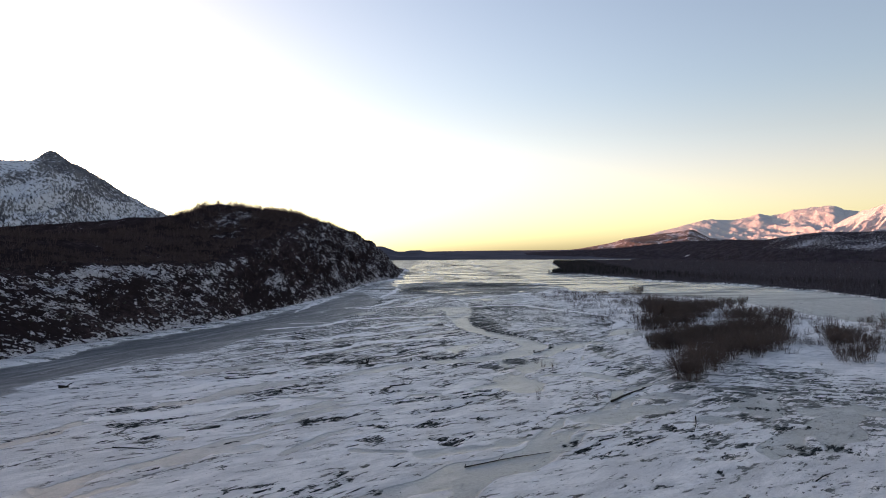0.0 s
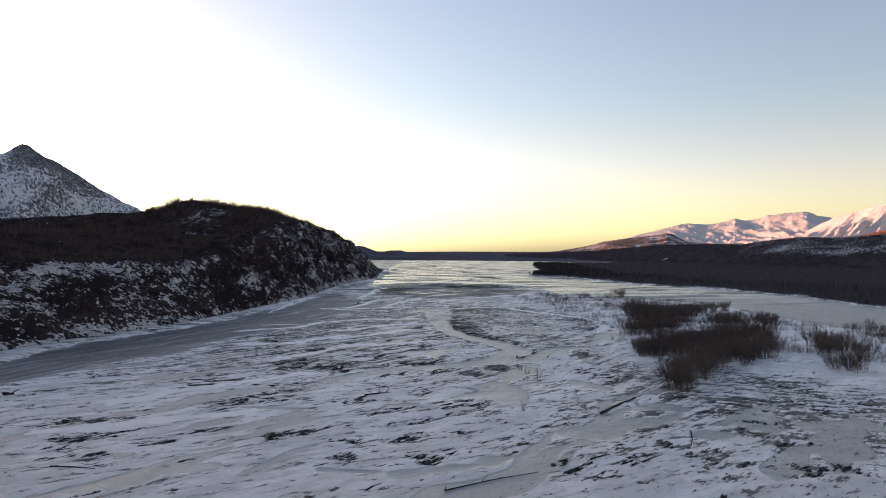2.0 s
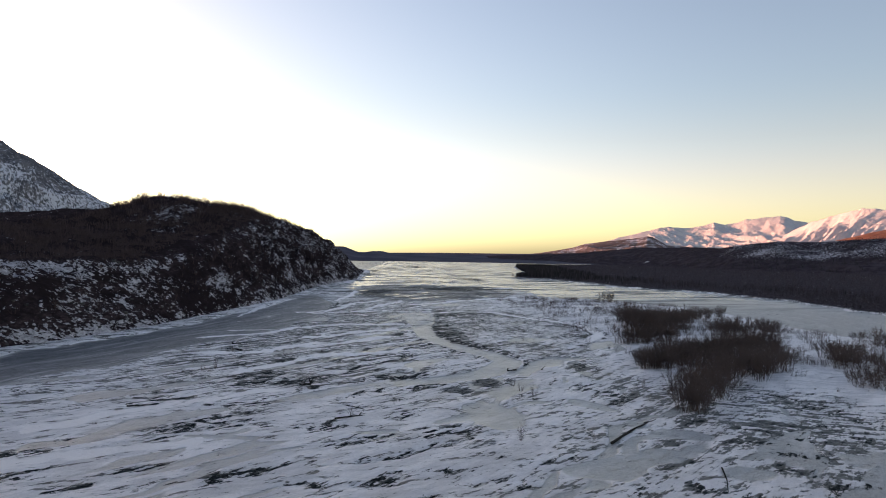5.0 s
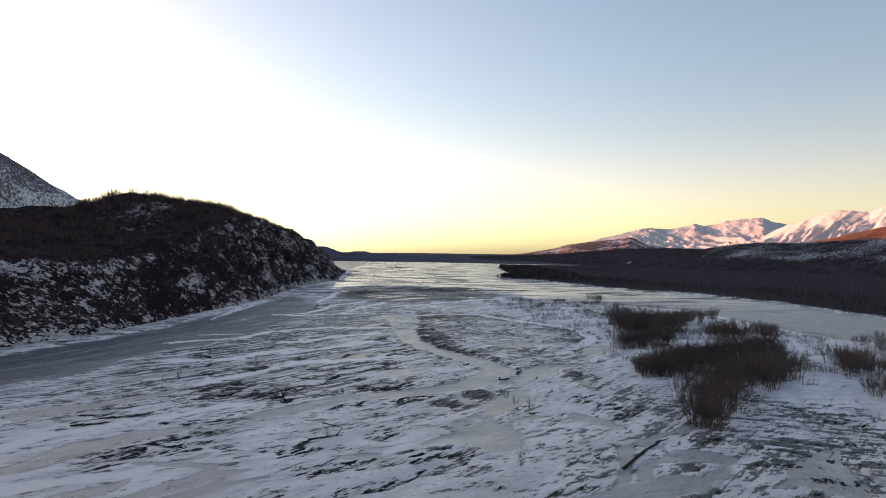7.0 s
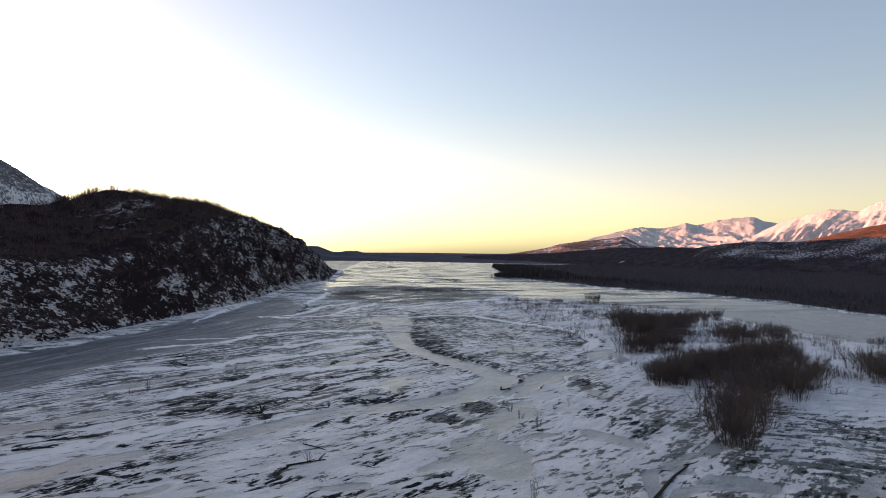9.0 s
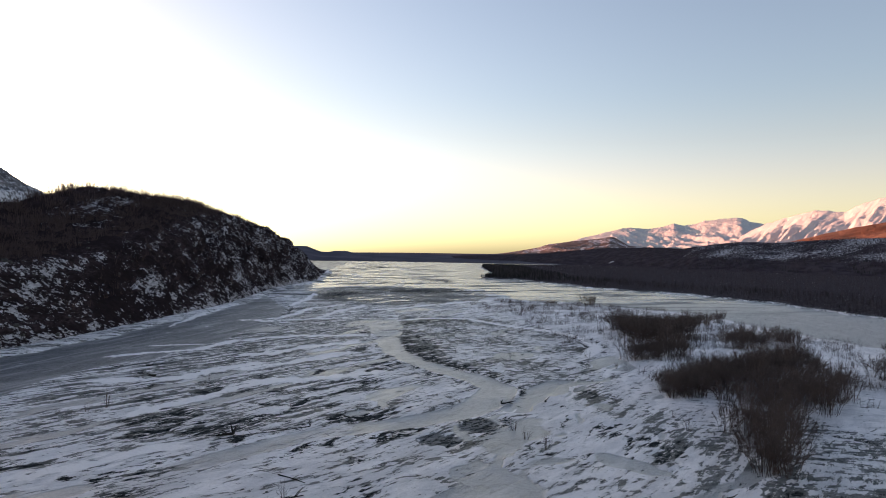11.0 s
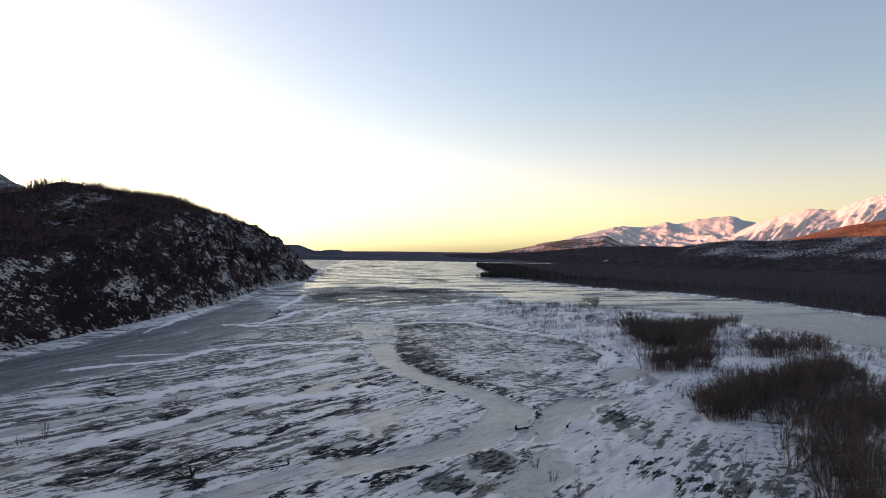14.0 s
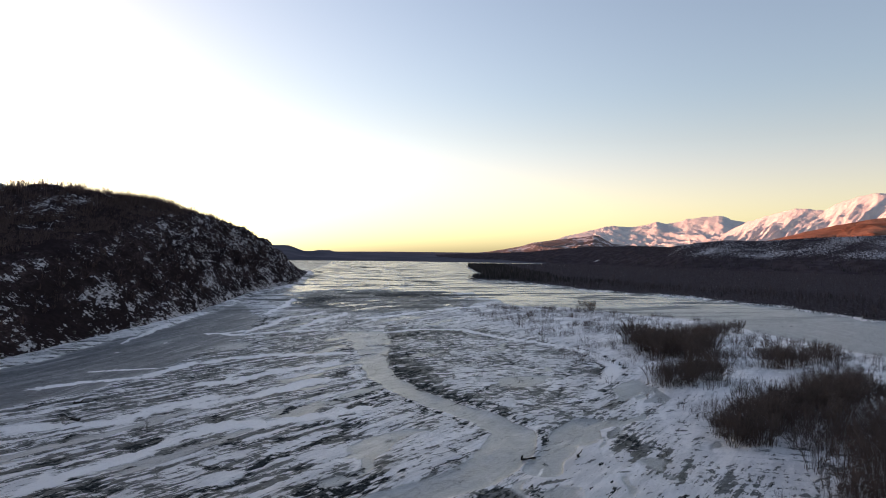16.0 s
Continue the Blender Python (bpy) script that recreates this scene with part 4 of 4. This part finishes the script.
def twigs_on(rng, p0, p1, p2, each, length, radius, low=0.25, wild=0.6):
    """Short shoots from the upper part of stems."""
    k = np.repeat(np.arange(len(p0)), each)
    t = rng.uniform(low, 0.97, len(k))[:, None]
    q = np.where(t < 0.5, p0[k] + (p1[k] - p0[k]) * (t / 0.5), p1[k] + (p2[k] - p1[k]) * ((t - 0.5) / 0.5))
    way = (p2[k] - p0[k]) / np.linalg.norm(p2[k] - p0[k], axis=1)[:, None]
    way = way + rng.normal(0, wild, (len(k), 3))
    way /= np.linalg.norm(way, axis=1)[:, None]
    ln = length * rng.uniform(0.4, 1.1, (len(k), 1))
    return spikes(q, q, q + way * ln, np.full(len(k), radius), bend=False)


def willow(seed, height, stems, spread, base):
    """A leafless willow: an Empty at the root with stems and twigs."""
    rng = np.random.default_rng(seed)
    p0, p1, p2, r = fan(rng, stems, height, spread, base, 0.022)
    root = new("willow_shrub")
    tagged(root, "leafless red-brown willow shrub standing in snow", "shrub", "willow thicket")
    part("stalk", spikes(p0, p1, p2, r), WILLOW, root)
    part("crown", twigs_on(rng, p0, p1, p2, 36, 0.55, 0.0115, 0.46, 0.85), WILLOW, root, "fine reddish twigs")
    return root


# clumps of willows: middle, half axes, turn, number of shrubs, height factor
THICKET_NEAR = [
    (30.7, 76.6, 1.4, 1.4, 0, 5, 0.95), (33.0, 80.2, 1.9, 2.2, 0, 5, 0.98), (35.6, 85.0, 2.8, 3.4, 40, 8, 1.0), (39.2, 90.2, 4.0, 4.0, 0, 9, 1.05),
    (36.8, 101.3, 2.3, 2.8, 0, 15, 1.0), (42.0, 105.3, 3.5, 2.5, 30, 17, 1.05), (46.3, 93.5, 4.0, 3.0, 30, 10, 1.0), (48.0, 108.8, 3.7, 2.5, 25, 16, 1.05),
    (51.6, 97.0, 2.6, 3.2, 0, 7, 0.92), (60.5, 113.3, 3.3, 2.8, 20, 12, 1.05), (54.2, 111.3, 3.8, 2.5, 20, 16, 1.05), (44.5, 100.0, 5.0, 3.2, 20, 12, 0.85), (50.5, 104.0, 4.0, 3.0, 20, 8, 0.9),
    (56.0, 103.0, 2.6, 3.4, 0, 9, 1.0), (47.0, 97.0, 3.0, 2.6, 0, 7, 0.95),
]
THICKET_MIDDLE = [
    (62.0, 119.5, 5.5, 3.5, 40, 11, 0.85), (67.0, 134.5, 5.2, 2.6, 25, 15, 1.1), (77.0, 138.5, 5.0, 3.0, 50, 9, 1.0), (42.8, 124.0, 3.0, 2.4, 0, 12, 1.0),
    (48.2, 126.5, 3.2, 2.6, 20, 13, 1.05), (56.0, 138.0, 4.6, 4.0, 0, 9, 1.0), (54.0, 147.0, 4.0, 6.0, -10, 20, 1.5), (56.0, 158.0, 3.8, 4.0, 0, 12, 1.4),
    (60.0, 149.0, 5.5, 4.5, 30, 15, 1.2), (68.0, 161.0, 8.5, 3.2, 40, 17, 1.1), (80.0, 171.0, 8.5, 2.5, 30, 13, 0.95),
]
THICKET_EDGE = [
    (74.0, 150.0, 8.0, 4.0, 40, 7, 0.6), (84.0, 158.0, 5.0, 4.0, 30, 5, 0.5), (58.8, 87.5, 2.4, 2.2, 0, 8, 0.75), (66.0, 98.0, 2.8, 4.6, 20, 12, 0.95),
    (69.0, 106.0, 2.5, 3.5, 20, 8, 1.0), (91.5, 127.0, 4.0, 3.0, 0, 6, 0.75), (84.0, 115.0, 3.0, 2.5, 0, 4, 0.65), (73.7, 230.0, 2.5, 2.0, 0, 4, 1.05),
    (60.0, 226.0, 3.0, 2.0, 0, 4, 0.6), (47.0, 205.0, 4.0, 2.0, 0, 4, 0.55), (55.0, 185.0, 5.0, 4.0, 0, 5, 0.6),
]


def plant_willows():
    rng = np.random.default_rng(7)
    kinds = [willow(40 + k, h, n, s, b) for k, (h, n, s, b) in enumerate(
        [(3.7, 26, 1.7, 0.8), (3.5, 26, 1.8, 0.9), (3.2, 25, 1.7, 0.8), (3.0, 24, 1.6, 0.8), (3.9, 26, 1.6, 0.8), (2.6, 22, 1.5, 0.7)])]
    used = set()
    for cx, cy, rx, ry, turn, count, tall in THICKET_NEAR + THICKET_MIDDLE + THICKET_EDGE:
        for k in range(count):
            a, q = 2.399963 * k + rng.uniform(-0.4, 0.4), math.sqrt((k + 0.5) / count)
            u, v = rx * q * math.cos(a), ry * q * math.sin(a)
            c, s = math.cos(radians(turn)), math.sin(radians(turn))
            x, y = cx + u * c - v * s, cy + u * s + v * c
            size = tall * rng.uniform(0.82, 1.12)
            m = Matrix.LocRotScale((x, y, float(ground_z(x, y)[0])), Euler((0, 0, rng.uniform(0, 6.28))), (size, size, size))
            kind = int(rng.integers(0, len(kinds)))
            if kind not in used:
                used.add(kind)
                kinds[kind].matrix_basis = m
                continue
            made = copy_thing(kinds[kind], Matrix.Identity(4))
            made.matrix_basis = m
    for k in range(len(kinds)):
        if k not in used:
            kinds[k].matrix_basis = pose(50 + 2 * k, 158, 0.3)


plant_willows()


def sapling(seed, height):
    rng = np.random.default_rng(seed)
    p0, p1, p2, r = fan(rng, 11, height, 0.42 * height, 0.12, 0.014)
    root = new("willow_sapling")
    tagged(root, "small bare willow sapling poking through snow", "sapling", "scattered saplings")
    part("stalk", spikes(p0, p1, p2, r), WILLOW, root)
    part("crown", twigs_on(rng, p0, p1, p2, 5, 0.35 * height, 0.007), WILLOW, root)
    return root


def plant_saplings():
    first = [sapling(70, 1.5), sapling(71, 1.2), sapling(72, 1.7)]
    spots = [(29.6, 87.0, 1.1), (-25.8, 97.0, 1.0), (-24.5, 98.3, 1.2), (-26.4, 113.5, 0.8), (14.3, 86.0, 1.2), (15.2, 83.0, 1.0), (-4.5, 74.4, 0.9), (13.9, 88.7, 1.1),
             (10.5, 66.5, 1.1), (17.0, 66.8, 0.7), (31.5, 156.0, 1.2), (33.0, 159.0, 1.0), (14.7, 130.8, 0.8), (-28.0, 96.0, 0.8), (-18.0, 111.0, 0.6),
             (27.5, 98.0, 0.8), (33.0, 112.0, 0.7), (36.0, 118.0, 0.8), (30.8, 92.0, 0.5), (26.0, 84.0, 0.5), (-40.0, 96.0, 0.4), (20.0, 140.0, 0.7), (23.0, 128.0, 0.6), (-7.0, 99.0, 0.5),
             (58.0, 75.0, 0.7), (52.0, 84.0, 0.6), (70.0, 90.0, 0.8), (75.0, 105.0, 0.7), (38.0, 83.0, 0.6)]
    rng = np.random.default_rng(8)
    for k, (x, y, s) in enumerate(spots):
        m = Matrix.LocRotScale((x, y, float(ground_z(x, y)[0])), Euler((0, 0, rng.uniform(0, 6.28))), (s, s, s))
        ob = first[k] if k < 3 else copy_thing(first[k % 3], Matrix.Identity(4))
        ob.matrix_basis = m


plant_saplings()


def brush_template(rng, stems, spread, radius, twig):
    p0, p1, p2, r = fan(rng, stems, 1.0, spread, 0.22, radius)
    pieces = [spikes(p0, p1, p2, r, bend=False)]
    if twig:
        pieces.append(twigs_on(rng, p0, p1, p2, twig, 0.34, radius * 0.55))
    return joined(pieces)


def stuff(name, data, material, label, category):
    ob = part(name, data, material)
    return tagged(ob, label, category, kind="stuff")


rng = np.random.default_rng(11)
# thin young stems over the back of the island
n = 6500
ix, iy = rng.uniform(30, 96, n), rng.uniform(92, 244, n)
keep = (ix < table(iy, ISLAND_EDGE) - 2) & (fbm(ix / 9, iy / 9, 3, 401) > -0.05 + 0.12 * sstep(150, 110, iy)) & (ix > 34 + 0.1 * np.abs(iy - 135) * (iy < 200))
ix, iy = ix[keep], iy[keep]
stuff("young_willow_stems", scatter([brush_template(rng, 7, 0.3, 0.013, 2) for k in range(4)], ix, iy, ground_z(ix, iy), rng.uniform(0.6, 2.1, len(ix)), rng),
      WILLOW, "sparse bare young willow stems over island snow", "brush")

# brush on the bluff, denser on the bench and the crest
n = 12500
by = rng.uniform(70, 520, n)
bd = rng.uniform(0.5, 1, n) ** 2 * 110 * rng.uniform(0, 1, n)
bx = table(by, TOE) - bd
bz, bdd = hill_height(bx, by)
low = bdd < table(by, BLUFF_W)
cover = fbm(bx / 13, by / 13, 3, 411)
over = bdd / table(by, BLUFF_W)
keep = np.where(low, cover > 0.08 - 0.25 * sstep(145, 170, by) * sstep(300, 250, by), np.where(over < 1.75, cover > -0.5, cover > -0.02)) & (bdd > 2.5)
bx, by, bz, low = bx[keep], by[keep], bz[keep], low[keep]
size = np.where(low, rng.uniform(0.7, 1.9, len(bx)), rng.uniform(0.9, 2.4, len(bx)))
stuff("hillside_brush", scatter([brush_template(rng, 8, 0.6, 0.034, 1) for k in range(5)], bx, by, bz, size, rng),
      BRUSH, "dense bare alder brush covering the bluff", "brush")


# taller alders along the skyline of the bluff
n = 1700
ty = rng.uniform(150, 420, n)
td = table(ty, BLUFF_W) + table(ty, BENCH_W) * rng.uniform(0.35, 1.25, n)
tx = table(ty, TOE) - td
keep = fbm(tx / 8, ty / 8, 2, 415) > -0.1
tx, ty = tx[keep], ty[keep]
stuff("skyline_alders", scatter([brush_template(rng, 11, 0.5, 0.026, 2) for k in range(5)], tx, ty, hill_height(tx, ty)[0] - 0.1, rng.uniform(1.6, 4.8, len(tx)), rng),
      BRUSH, "bare alder bushes along the crest against the sky", "brush")


def spruce_template(rng):
    """A small spruce: trunk and drooping tiers of boughs with a ragged edge."""
    pieces = [spikes(np.array([[0, 0, -0.1]]), np.array([[0, 0, 0.5]]), np.array([[0, 0, 1.0]]), [0.022], bend=False)]
    tiers = 6
    for k in range(tiers):
        z0 = 0.10 + 0.80 * k / tiers
        rad = 0.21 * (1 - k / tiers) ** 0.85 + 0.02
        m = 6
        a = np.arange(m) * 2 * np.pi / m + rng.uniform(0, 1)
        rr = rad * rng.uniform(0.55, 1.15, m)
        ring = np.stack([rr * np.cos(a), rr * np.sin(a), z0 - 0.05 * rng.uniform(0, 1, m)], 1)
        v = np.concatenate([ring, [[0, 0, z0 + 0.19]]])
        f = np.array([(i, (i + 1) % m, m) for i in range(m)])
        pieces.append((v, f))
    return joined(pieces)


def birch_template(rng, limbs=18, thick=0.017):
    trunk = spikes(np.array([[0, 0, -0.1]]), np.array([[0, 0, 0.5]]), np.array([[0.02, 0.01, 1.0]]), [0.018], bend=False)
    n_ = limbs
    z0 = rng.uniform(0.2, 0.85, n_)
    a = rng.uniform(0, 6.28, n_)
    ln = 0.30 * (1.05 - z0) + 0.08
    p0 = np.stack([np.zeros(n_), np.zeros(n_), z0], 1)
    p2 = p0 + np.stack([ln * 0.6 * np.cos(a), ln * 0.6 * np.sin(a), ln * 0.9], 1)
    return joined([trunk, spikes(p0, p0, p2, np.full(n_, thick), bend=False)])


spruces = [spruce_template(rng) for k in range(5)]
birches = [birch_template(rng) for k in range(5)]
far_birches = [birch_template(rng, 9, 0.026) for k in range(5)]


def bank_trees(count, reach, share):
    y = rng.uniform(110, 1100, count)
    x = table(y, RIGHT_BANK) + 1 + reach * rng.uniform(0, 1, count) ** share
    return x, y


x, y = bank_trees(6200, 60, 1.3)
x2, y2 = 80 + rng.uniform(0, 30, 500), rng.uniform(462, 520, 500)
ok = x2 > table(y2, RIGHT_BANK) + 2.5
x, y = np.concatenate([x, x2[ok]]), np.concatenate([y, y2[ok]])
z = ground_z(x, y)
tall = np.where(np.hypot(x, y) > 330, rng.uniform(1.8, 3.4, len(x)), rng.uniform(1.2, 3.4, len(x)))
tall = tall * np.where(y < 420, 0.45 + 0.55 * np.clip((x - table(y, RIGHT_BANK)) / 22, 0, 1), 1.0)
spruce_share = np.where(y > 400, 0.5, 0.015)
is_spruce = rng.uniform(0, 1, len(x)) < spruce_share
stuff("shore_spruces", scatter(spruces, x[is_spruce], y[is_spruce], z[is_spruce], tall[is_spruce], rng), SPRUCE, "small dark spruces along the river bank", "trees")
stuff("shore_birches", scatter(birches, x[~is_spruce], y[~is_spruce], z[~is_spruce], tall[~is_spruce], rng), BIRCH, "bare grey-brown birches and alders on the bank", "trees")

x, y = bank_trees(4600, 420, 0.9)
z = ground_z(x, y)
stuff("bottomland_birches", scatter(far_birches, x, y, z, rng.uniform(2.2, 4.6, len(x)), rng), HAZED_BIRCH, "bare birch woods on the flat behind the river", "trees")

sx, sy, sz = SURFACE["wooded_hill"]
n = 11000
row, col = rng.integers(2, 60, n), 40 + (290 * rng.uniform(0, 1, n) ** 0.85).astype(int)
dense = fbm(sx[row, col] / 60, sy[row, col] / 60, 3, 421)
ok = dense > -0.35
row, col = row[ok], col[ok]
x, y, z = (a[row, col] for a in (sx, sy, sz))
x, y = x + rng.uniform(-3, 3, len(x)), y + rng.uniform(-3, 3, len(x))
half = rng.uniform(0, 1, len(x)) < 0.35
stuff("slope_spruces", scatter(spruces, x[half], y[half], z[half] - 0.8, rng.uniform(2.4, 4.6, half.sum()), rng), SPRUCE, "dark spruces spread over the wooded slope", "trees")
stuff("slope_birches", scatter(far_birches, x[~half], y[~half], z[~half] - 0.8, rng.uniform(3.5, 6, (~half).sum()), rng), BIRCH, "bare birches on the wooded slope", "trees")


# ---------------------------------------------------------------- rocks, broken ice, driftwood
def chunk_template(rng, flat):
    """An uneven block with eight worn corners."""
    v = np.array([(a, b, c) for c in (-0.5, 0.5) for a, b in ((-0.5, -0.5), (0.5, -0.5), (0.5, 0.5), (-0.5, 0.5))], float)
    v = v * rng.uniform(0.6, 1.15, v.shape)
    v[:, 2] *= flat
    f = np.array([(0, 2, 1), (0, 3, 2), (4, 5, 6), (4, 6, 7), (0, 1, 5), (0, 5, 4), (1, 2, 6), (1, 6, 5), (2, 3, 7), (2, 7, 6), (3, 0, 4), (3, 4, 7)])
    return v, f


def rock_material():
    m = Nodes("wet_dark_rock")
    g = m.noise(3.0, 5)
    top = m.noise(1.3, 3)
    return m.done(m.mix(m.ramp(g, 0.35, 0.65), (0.022, 0.020, 0.019), (0.085, 0.078, 0.072)), m.ramp(top, 0.3, 0.7, 0.55, 0.85), 0.3)


def slab_material():
    m = Nodes("broken_grey_ice")
    island = m.n.new("ShaderNodeNewGeometry").outputs["Random Per Island"]
    g = m.noise(4.0, 4)
    tone = m.math("MULTIPLY", island, m.ramp(g, 0.2, 0.7, 0.5, 1.0))
    return m.done(m.mix(tone, (0.03, 0.034, 0.034), (0.20, 0.215, 0.22)), 0.4, 0.5)


ROCK, SLAB = rock_material(), slab_material()
n = 700
ry = rng.uniform(75, 420, n)
rx = table(ry, TOE) - rng.uniform(-0.5, 17, n)
rz, rd = hill_height(rx, ry)
ok = (fbm(rx / 6, ry / 6, 2, 431) > 0.0) | (np.abs(rd) < 1.5)
rx, ry, rz = rx[ok], ry[ok], rz[ok]
stuff("bluff_rocks", scatter([chunk_template(rng, 0.75) for k in range(6)], rx, ry, rz, rng.uniform(0.2, 0.75, len(rx)), rng), ROCK, "dark broken rocks along the bluff", "rocks")

n = 26000
cx, cy = rng.uniform(-60, 75, n), 40 + 190 * rng.uniform(0, 1, n) ** 1.3
cz, cbare = ground_fields(cx, cy)[:2]
ok = (cbare > 0.62) & (fbm(cx / 4, cy / 4, 2, 433) > 0)
cx, cy, cz = cx[ok], cy[ok], cz[ok]
stuff("broken_ice", scatter([chunk_template(rng, 0.35) for k in range(6)], cx, cy, cz + 0.02, rng.uniform(0.08, 0.32, len(cx)), rng), SLAB, "low broken slabs of dark grey river ice", "ice")


def wood(name, path, radius, parent):
    """A bent tapered limb as a closed tube through a few points."""
    pts = [Vector(p) for p in path]
    bm, rings, sides = bmesh.new(), [], 9
    total = len(pts) * 3
    for k in range(total + 1):
        t = k / total * (len(pts) - 1)
        i = min(int(t), len(pts) - 2)
        p = pts[i].lerp(pts[i + 1], t - i)
        way = (pts[i + 1] - pts[i]).normalized()
        side = way.cross(Vector((0.2, 0.1, 1))).normalized()
        other = way.cross(side)
        r = radius * (1 - 0.6 * k / total)
        rings.append([bm.verts.new(p + (side * math.cos(a) + other * math.sin(a)) * r * (1 + 0.18 * noise.noise(p * 3 + Vector((a, 0, 0)))))
                      for a in (2 * math.pi * j / sides for j in range(sides))])
    for a, b in zip(rings, rings[1:]):
        for j in range(sides):
            bm.faces.new((a[j], a[(j + 1) % sides], b[(j + 1) % sides], b[j]))
    bm.faces.new(rings[0][::-1])
    bm.faces.new(rings[-1])
    me = bpy.data.meshes.new(name)
    bm.to_mesh(me)
    bm.free()
    me.polygons.foreach_set("use_smooth", [True] * len(me.polygons))
    me.materials.append(DRIFT)
    ob = new(name, me)
    ob.parent = parent
    return ob


def driftwood(x, y, turn, length, radius, snag, label, category="driftwood", stubs=3):
    """A stranded trunk with an upturned root or broken branches."""
    root = new("driftwood_log")
    tagged(root, label, category, "stranded driftwood")
    root.matrix_basis = pose(x, y, float(ground_z(x, y)[0]) + 0.02, rz=turn)
    wood("trunk", [(0, 0, radius * 0.7), (length * 0.5, 0.025 * length, radius * 0.75), (length, 0, radius * 0.5)], radius, root)
    r2 = np.random.default_rng(int(abs(x * 10 + y)))
    if snag:
        for k in range(4):
            a = r2.uniform(0, 6.28)
            wood("root", [(0, 0, radius * 0.5), (0.15 * snag * math.cos(a), 0.15 * snag * math.sin(a), 0.5 * snag), (0.3 * snag * math.cos(a), 0.35 * snag * math.sin(a), snag * r2.uniform(0.6, 1))],
                 radius * 0.7, root)
    for k in range(stubs):
        u, a = length * r2.uniform(0.3, 0.95), r2.choice([-1, 1])
        wood("branch", [(u, 0.04 * length, radius * 0.6), (u + 0.3, a * 0.3, radius + 0.18), (u + 0.65, a * 0.5, radius + 0.3)], radius * 0.4, root)
    return root


driftwood(15.0, 98.9, 5, 1.3, 0.09, 0.5, "dark stranded log with upturned roots on river ice", stubs=4)
driftwood(-10.5, 88.6, 200, 1.4, 0.14, 0.9, "dark stump with splayed roots frozen into ice", stubs=3)
driftwood(-4.3, 90.7, 203, 6.5, 0.045, 0.6, "long thin pole with a forked root on snow", stubs=2)
driftwood(18.2, 65.8, 47, 10.5, 0.125, 0.0, "long half-buried grey tree trunk on snow", stubs=1)
driftwood(-25.2, 114.1, 160, 1.0, 0.18, 0.4, "short dark broken log on ice", stubs=1)
driftwood(-45.0, 73.2, 10, 1.0, 0.20, 0.4, "short dark broken log at the frozen pond", stubs=1)
driftwood(19.7, 98.3, 80, 0.5, 0.12, 0.0, "small dark wood stub on snow", stubs=1)
driftwood(-28.5, 121.0, 20, 1.4, 0.14, 0.3, "dark driftwood piece on streaked ice", stubs=1)
driftwood(24.6, 59.7, 246, 5.2, 0.06, 0.0, "thin grey branch lying across snow", stubs=2)
driftwood(13.3, 52.0, 32, 2.2, 0.07, 0.0, "slim bare pole lying on snow", stubs=0)
driftwood(17.1, 51.3, 38, 2.8, 0.07, 0.0, "slim bare pole half in snow", stubs=0)
driftwood(1.8, 46.2, 26, 7.8, 0.05, 0.3, "long bare pole with a broken root on snow", stubs=2)
driftwood(25.9, 42.9, 38, 2.6, 0.05, 0.0, "short thin branch lying on snow", stubs=1)
driftwood(-27.1, 77.9, 13, 2.8, 0.08, 0.0, "short dark pole lying on streaked snow", stubs=0)
driftwood(-5.4, 78.6, -40, 2.6, 0.05, 0.0, "forked bare branch lying on snow", stubs=3)
driftwood(-26.9, 51.0, -8, 3.5, 0.06, 0.0, "long thin dark pole on snow", stubs=0)
driftwood(-6.0, 73.5, 25, 3.0, 0.08, 0.0, "thin grey branch lying on snow", stubs=3)
